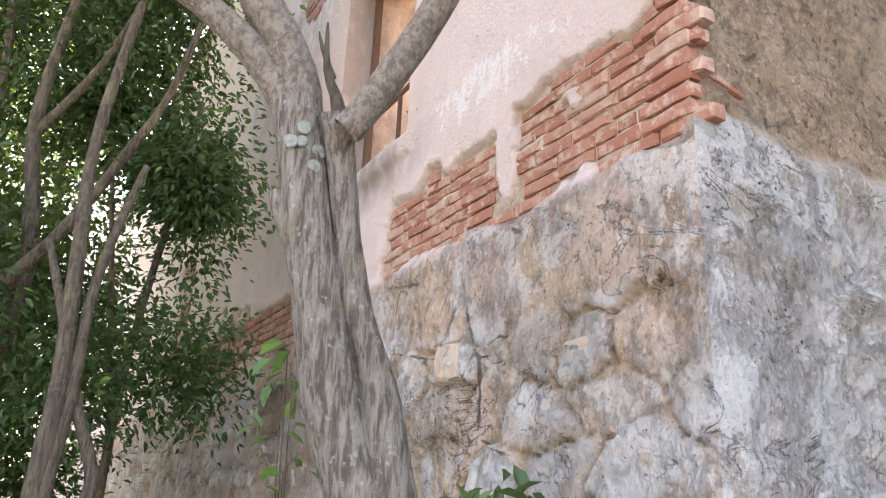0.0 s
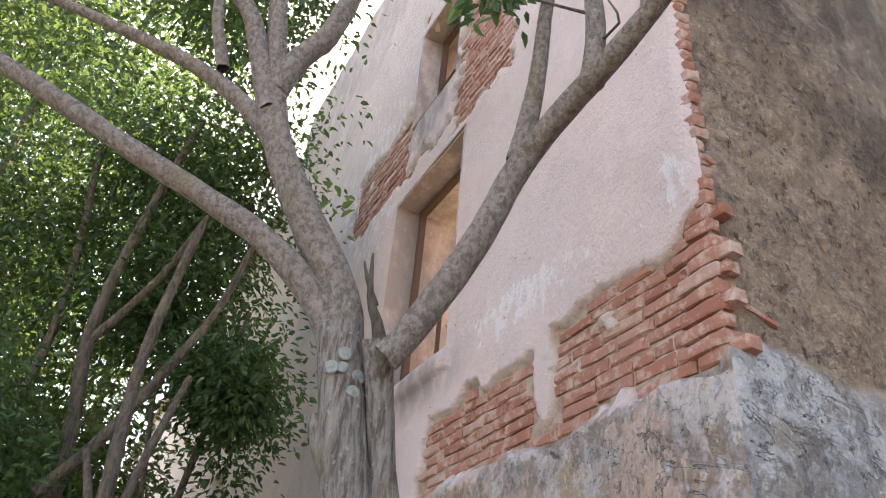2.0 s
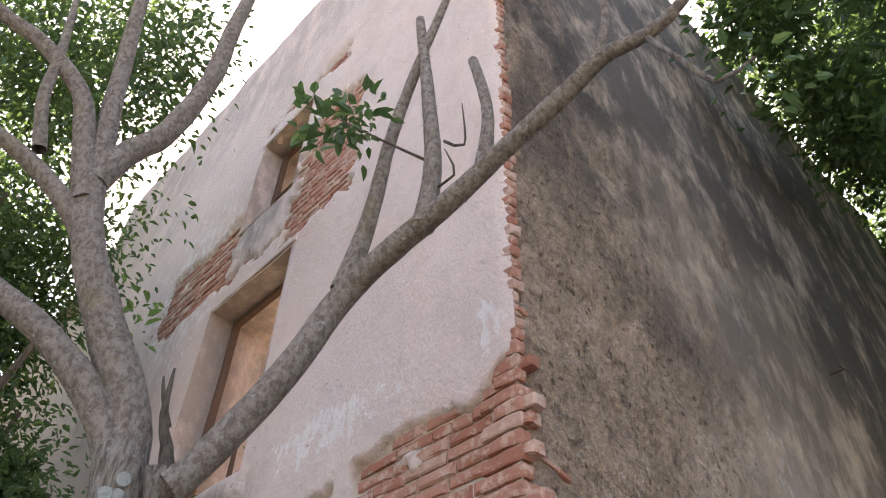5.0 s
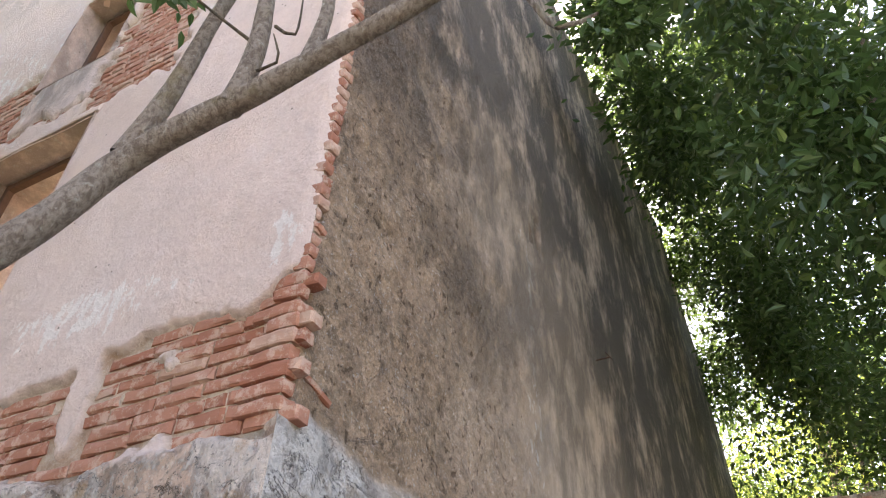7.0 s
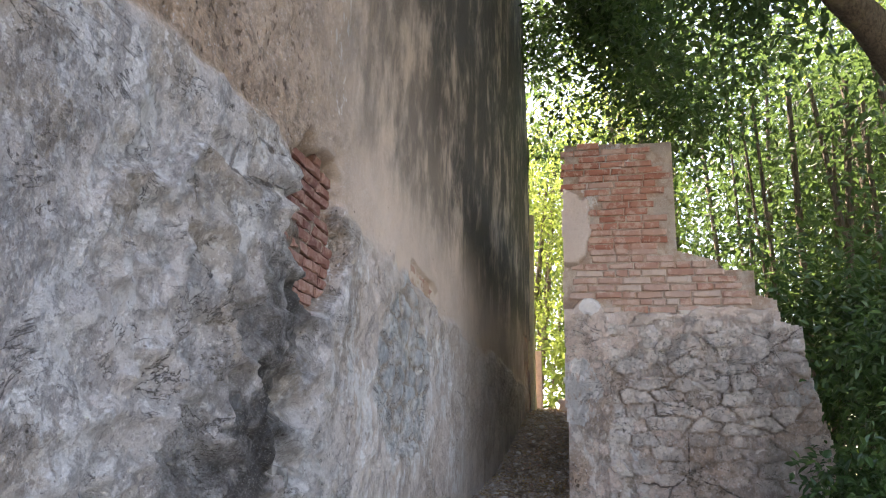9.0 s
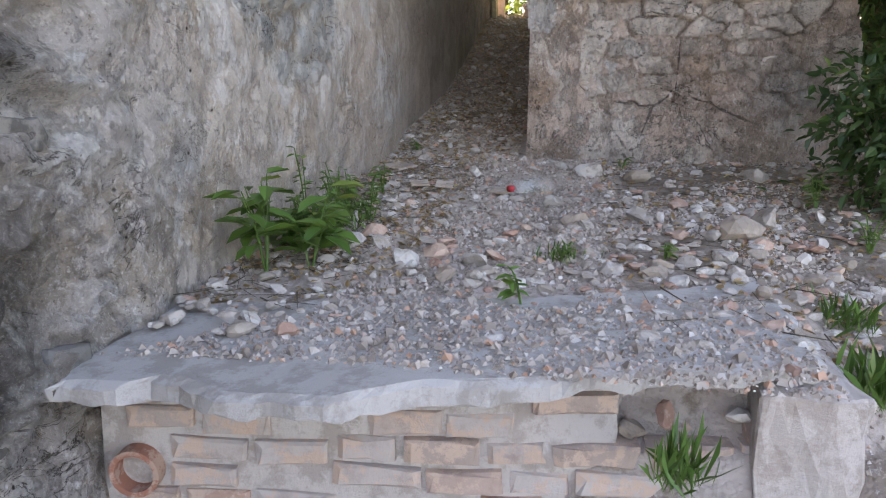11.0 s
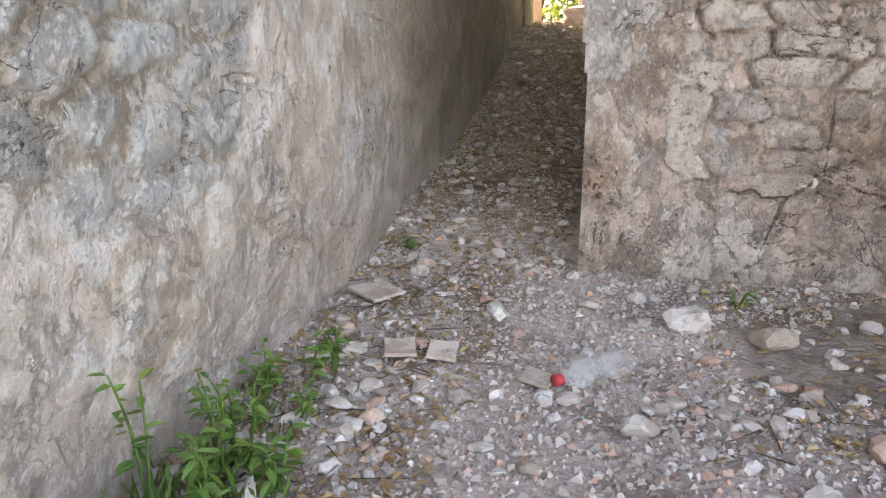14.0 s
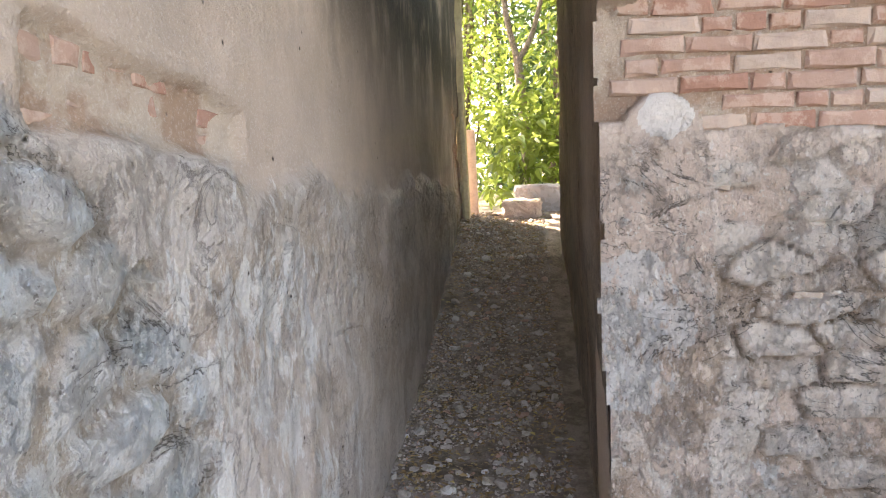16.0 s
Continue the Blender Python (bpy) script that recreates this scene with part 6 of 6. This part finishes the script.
def bush(name, label, clumps, per, size, mat, seed, spread, stem_from, simple=False):
    b = tagged(empty(name, *stem_from), label, "plant")
    for i, c in enumerate(clumps[:6]):
        ob = loft("stem", [stem_from, (Vector(stem_from) * 0.5 + Vector(c) * 0.5 + Vector((0.02, 0.02, 0.05))), c], [0.005, 0.004, 0.002], bush_stem, b, 6, 0.05, "", i)
        ob.matrix_parent_inverse = b.matrix_basis.inverted()
    ob = crown("leaves", clumps, per, size, mat, b, seed, spread, simple, 0.3)
    ob.matrix_parent_inverse = b.matrix_basis.inverted()
    return b


bush("bush", "dark green creeper heaped beside the broken wall", np.concatenate([ellipsoid((6.15, -1.15, 1.15), (0.42, 0.36, 0.5), 60, 301, 0.1), ellipsoid((6.5, -1.55, 1.9), (0.5, 0.4, 0.8), 70, 302, 0.1)]), 36, 0.075, M_LEAF, 303, 0.11, (6.2, -1.2, gz1(6.2, -1.2)))
bush("bush", "dark undergrowth behind the stepped wall", np.concatenate([ellipsoid((8.6, -1.6, 2.5), (1.0, 0.9, 1.3), 150, 304, 0.1), ellipsoid((7.8, -2.2, 2.2), (0.9, 0.8, 1.5), 150, 305, 0.1)]), 30, 0.10, M_LEAF, 306, 0.2, (8.4, -1.6, gz1(8.4, -1.6)), True)
bush("bush", "low dark undergrowth below the thicket", np.concatenate([ellipsoid((-0.6, 6.4, 1.2), (1.2, 0.7, 1.1), 120, 340, 0.0), ellipsoid((-1.9, 6.2, 1.2), (1.0, 0.7, 1.2), 90, 341, 0.0), ellipsoid((0.3, 7.6, 1.4), (0.7, 0.8, 1.4), 80, 342, 0.0)]), 30, 0.09, M_LEAF, 343, 0.2, (-0.6, 6.4, 0.0), True)
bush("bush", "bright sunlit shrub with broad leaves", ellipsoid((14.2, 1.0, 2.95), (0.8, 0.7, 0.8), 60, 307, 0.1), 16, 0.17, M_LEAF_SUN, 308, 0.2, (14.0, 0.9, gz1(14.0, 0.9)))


def weed(x, y, h, spread, count, size, seed, label):
    """A rooted weed: upright stems with opposite broad leaves."""
    gg = random.Random(seed)
    z0 = gz1(x, y)
    w = tagged(empty("weed", x, y, z0), label, "plant", "weeds")
    P, D, N_, L = [], [], [], []
    for k in range(count):
        a = gg.uniform(0, 6.3)
        top = Vector((math.cos(a) * spread * gg.uniform(0.2, 1), min(math.sin(a) * spread * gg.uniform(0.2, 1), 1.66 - y), h * gg.uniform(0.6, 1)))
        loft("stem", [(0, 0, -0.02), tuple(top * 0.5 + Vector((0.01, 0, 0.03))), tuple(top)], [0.004, 0.003, 0.002], M_WEED, w, 6, 0.03, "", k)
        for j in range(6):
            t = 0.4 + 0.6 * j / 5
            az = a + j * 2.4
            P.append(top * t)
            D.append((math.cos(az), math.sin(az), gg.uniform(-0.35, 0.3)))
            N_.append((gg.uniform(-.2, .2), gg.uniform(-.2, .2), 1))
            L.append(size * gg.uniform(0.65, 1.15) * (1.1 - 0.3 * t))
    v, f = leaf_arrays(np.array([tuple(p) for p in P]), np.array(D), np.array(N_), np.array(L), np.array(L) * 0.52, 0.14)
    put("leaves", mesh_of("leaves", v, f, M_WEED, False), w)
    return w


weed(4.62, 1.50, 0.44, 0.20, 6, 0.17, 1, "broad-leaved green weed at the foot of the wall")
weed(4.70, 1.36, 0.32, 0.16, 5, 0.17, 2, "broad-leaved green weed at the foot of the wall")
weed(4.95, 1.45, 0.24, 0.12, 4, 0.12, 3, "broad-leaved green weed at the foot of the wall")
for k, (x, y, h, n_, s_) in enumerate(((5.45, 1.5, 0.34, 3, 0.05), (5.3, 1.6, 0.42, 3, 0.06), (5.45, 1.35, 0.16, 5, 0.06), (5.6, 1.55, 0.2, 4, 0.05), (5.2, 1.4, 0.14, 5, 0.06), (5.85, 1.58, 0.15, 4, 0.045), (4.45, 0.55, 0.14, 2, 0.07), (5.0, 0.42, 0.08, 4, 0.03), (7.2, 1.5, 0.12, 4, 0.05), (6.8, 0.15, 0.08, 3, 0.04), (6.0, -0.75, 0.2, 5, 0.06), (5.4, -0.8, 0.16, 5, 0.05), (5.05, 0.05, 0.05, 3, 0.04))):
    weed(x, y, h, 0.08, n_, s_, 10 + k, "small green seedling weed growing in rubble")


gw = random.Random(91)
for k in range(16):
    x, y = gw.uniform(4.85, 6.1), 1.62 - abs(gw.gauss(0, 0.14))
    weed(x, y, gw.uniform(0.06, 0.24), 0.07, gw.choice((2, 3, 4)), gw.uniform(0.035, 0.075), 60 + k, "small green seedling weed growing in rubble")


def grass(x, y, z, r, count, h, seed, label):
    g2 = np.random.default_rng(seed)
    p = np.stack([x + g2.normal(size=count) * r, y + g2.normal(size=count) * r, np.full(count, z)], -1)
    d = np.stack([g2.normal(size=count) * 0.5, g2.normal(size=count) * 0.5, np.ones(count)], -1)
    n = np.stack([g2.normal(size=count), g2.normal(size=count), np.full(count, 0.2)], -1)
    L = h * g2.uniform(0.5, 1.2, count)
    v, f = leaf_arrays(p, d, n, L, np.full(count, 0.003), 0.2)
    return tagged(put("grass_tuft", mesh_of("grass_tuft", v, f, M_WEED, False)), label, "grass", "grass tufts", "stuff")


for k, (x, y, r, n_, h) in enumerate(((5.3, 1.5, 0.10, 120, 0.12), (5.1, 1.58, 0.08, 90, 0.10), (5.02, 0.45, 0.04, 70, 0.07), (4.25, -0.46, 0.05, 120, 0.16), (4.7, -0.5, 0.06, 100, 0.12), (3.88, 0.12, 0.03, 90, 0.14), (5.75, 1.6, 0.07, 60, 0.08))):
    grass(x, y, 0.45 if k == 5 else gz1(x, y) - 0.01, r, n_, h, 400 + k, "tuft of thin green grass in the rubble")
bush("shrub", "small broad-leaved shrub at the tree's foot", np.array([(1.235, 1.981, 1.425), (1.309, 1.954, 1.482), (1.176, 1.968, 1.366), (1.367, 1.967, 1.389), (1.248, 1.932, 1.309), (1.309, 1.974, 1.181), (1.235, 2.001, 1.040)]), 14, 0.085, M_LEAF, 330, 0.05, (1.3, 2.05, 0.0))
bush("vine", "young vine with round leaves climbing by the trunk", np.array([(0.849, 2.310, 1.423), (0.830, 2.312, 1.517), (0.812, 2.333, 1.642), (0.829, 2.312, 1.757), (0.810, 2.324, 1.854), (0.850, 2.310, 1.281)]), 6, 0.075, M_WEED, 331, 0.035, (0.85, 2.32, 0.0))
bush("window_plant", "leafy weeds rooted in the window sill", np.array([tuple(CORNER + F_DIR * s + F_OUT * -0.25 + Vector((0, 0, z))) for s, z in ((2.3, 3.64), (2.5, 3.69), (2.7, 3.64), (2.9, 3.69), (2.4, 3.95))]), 10, 0.09, M_LEAF_BRIGHT, 332, 0.1, tuple(CORNER + F_DIR * 2.5 + F_OUT * -0.25 + Vector((0, 0, 3.53))))
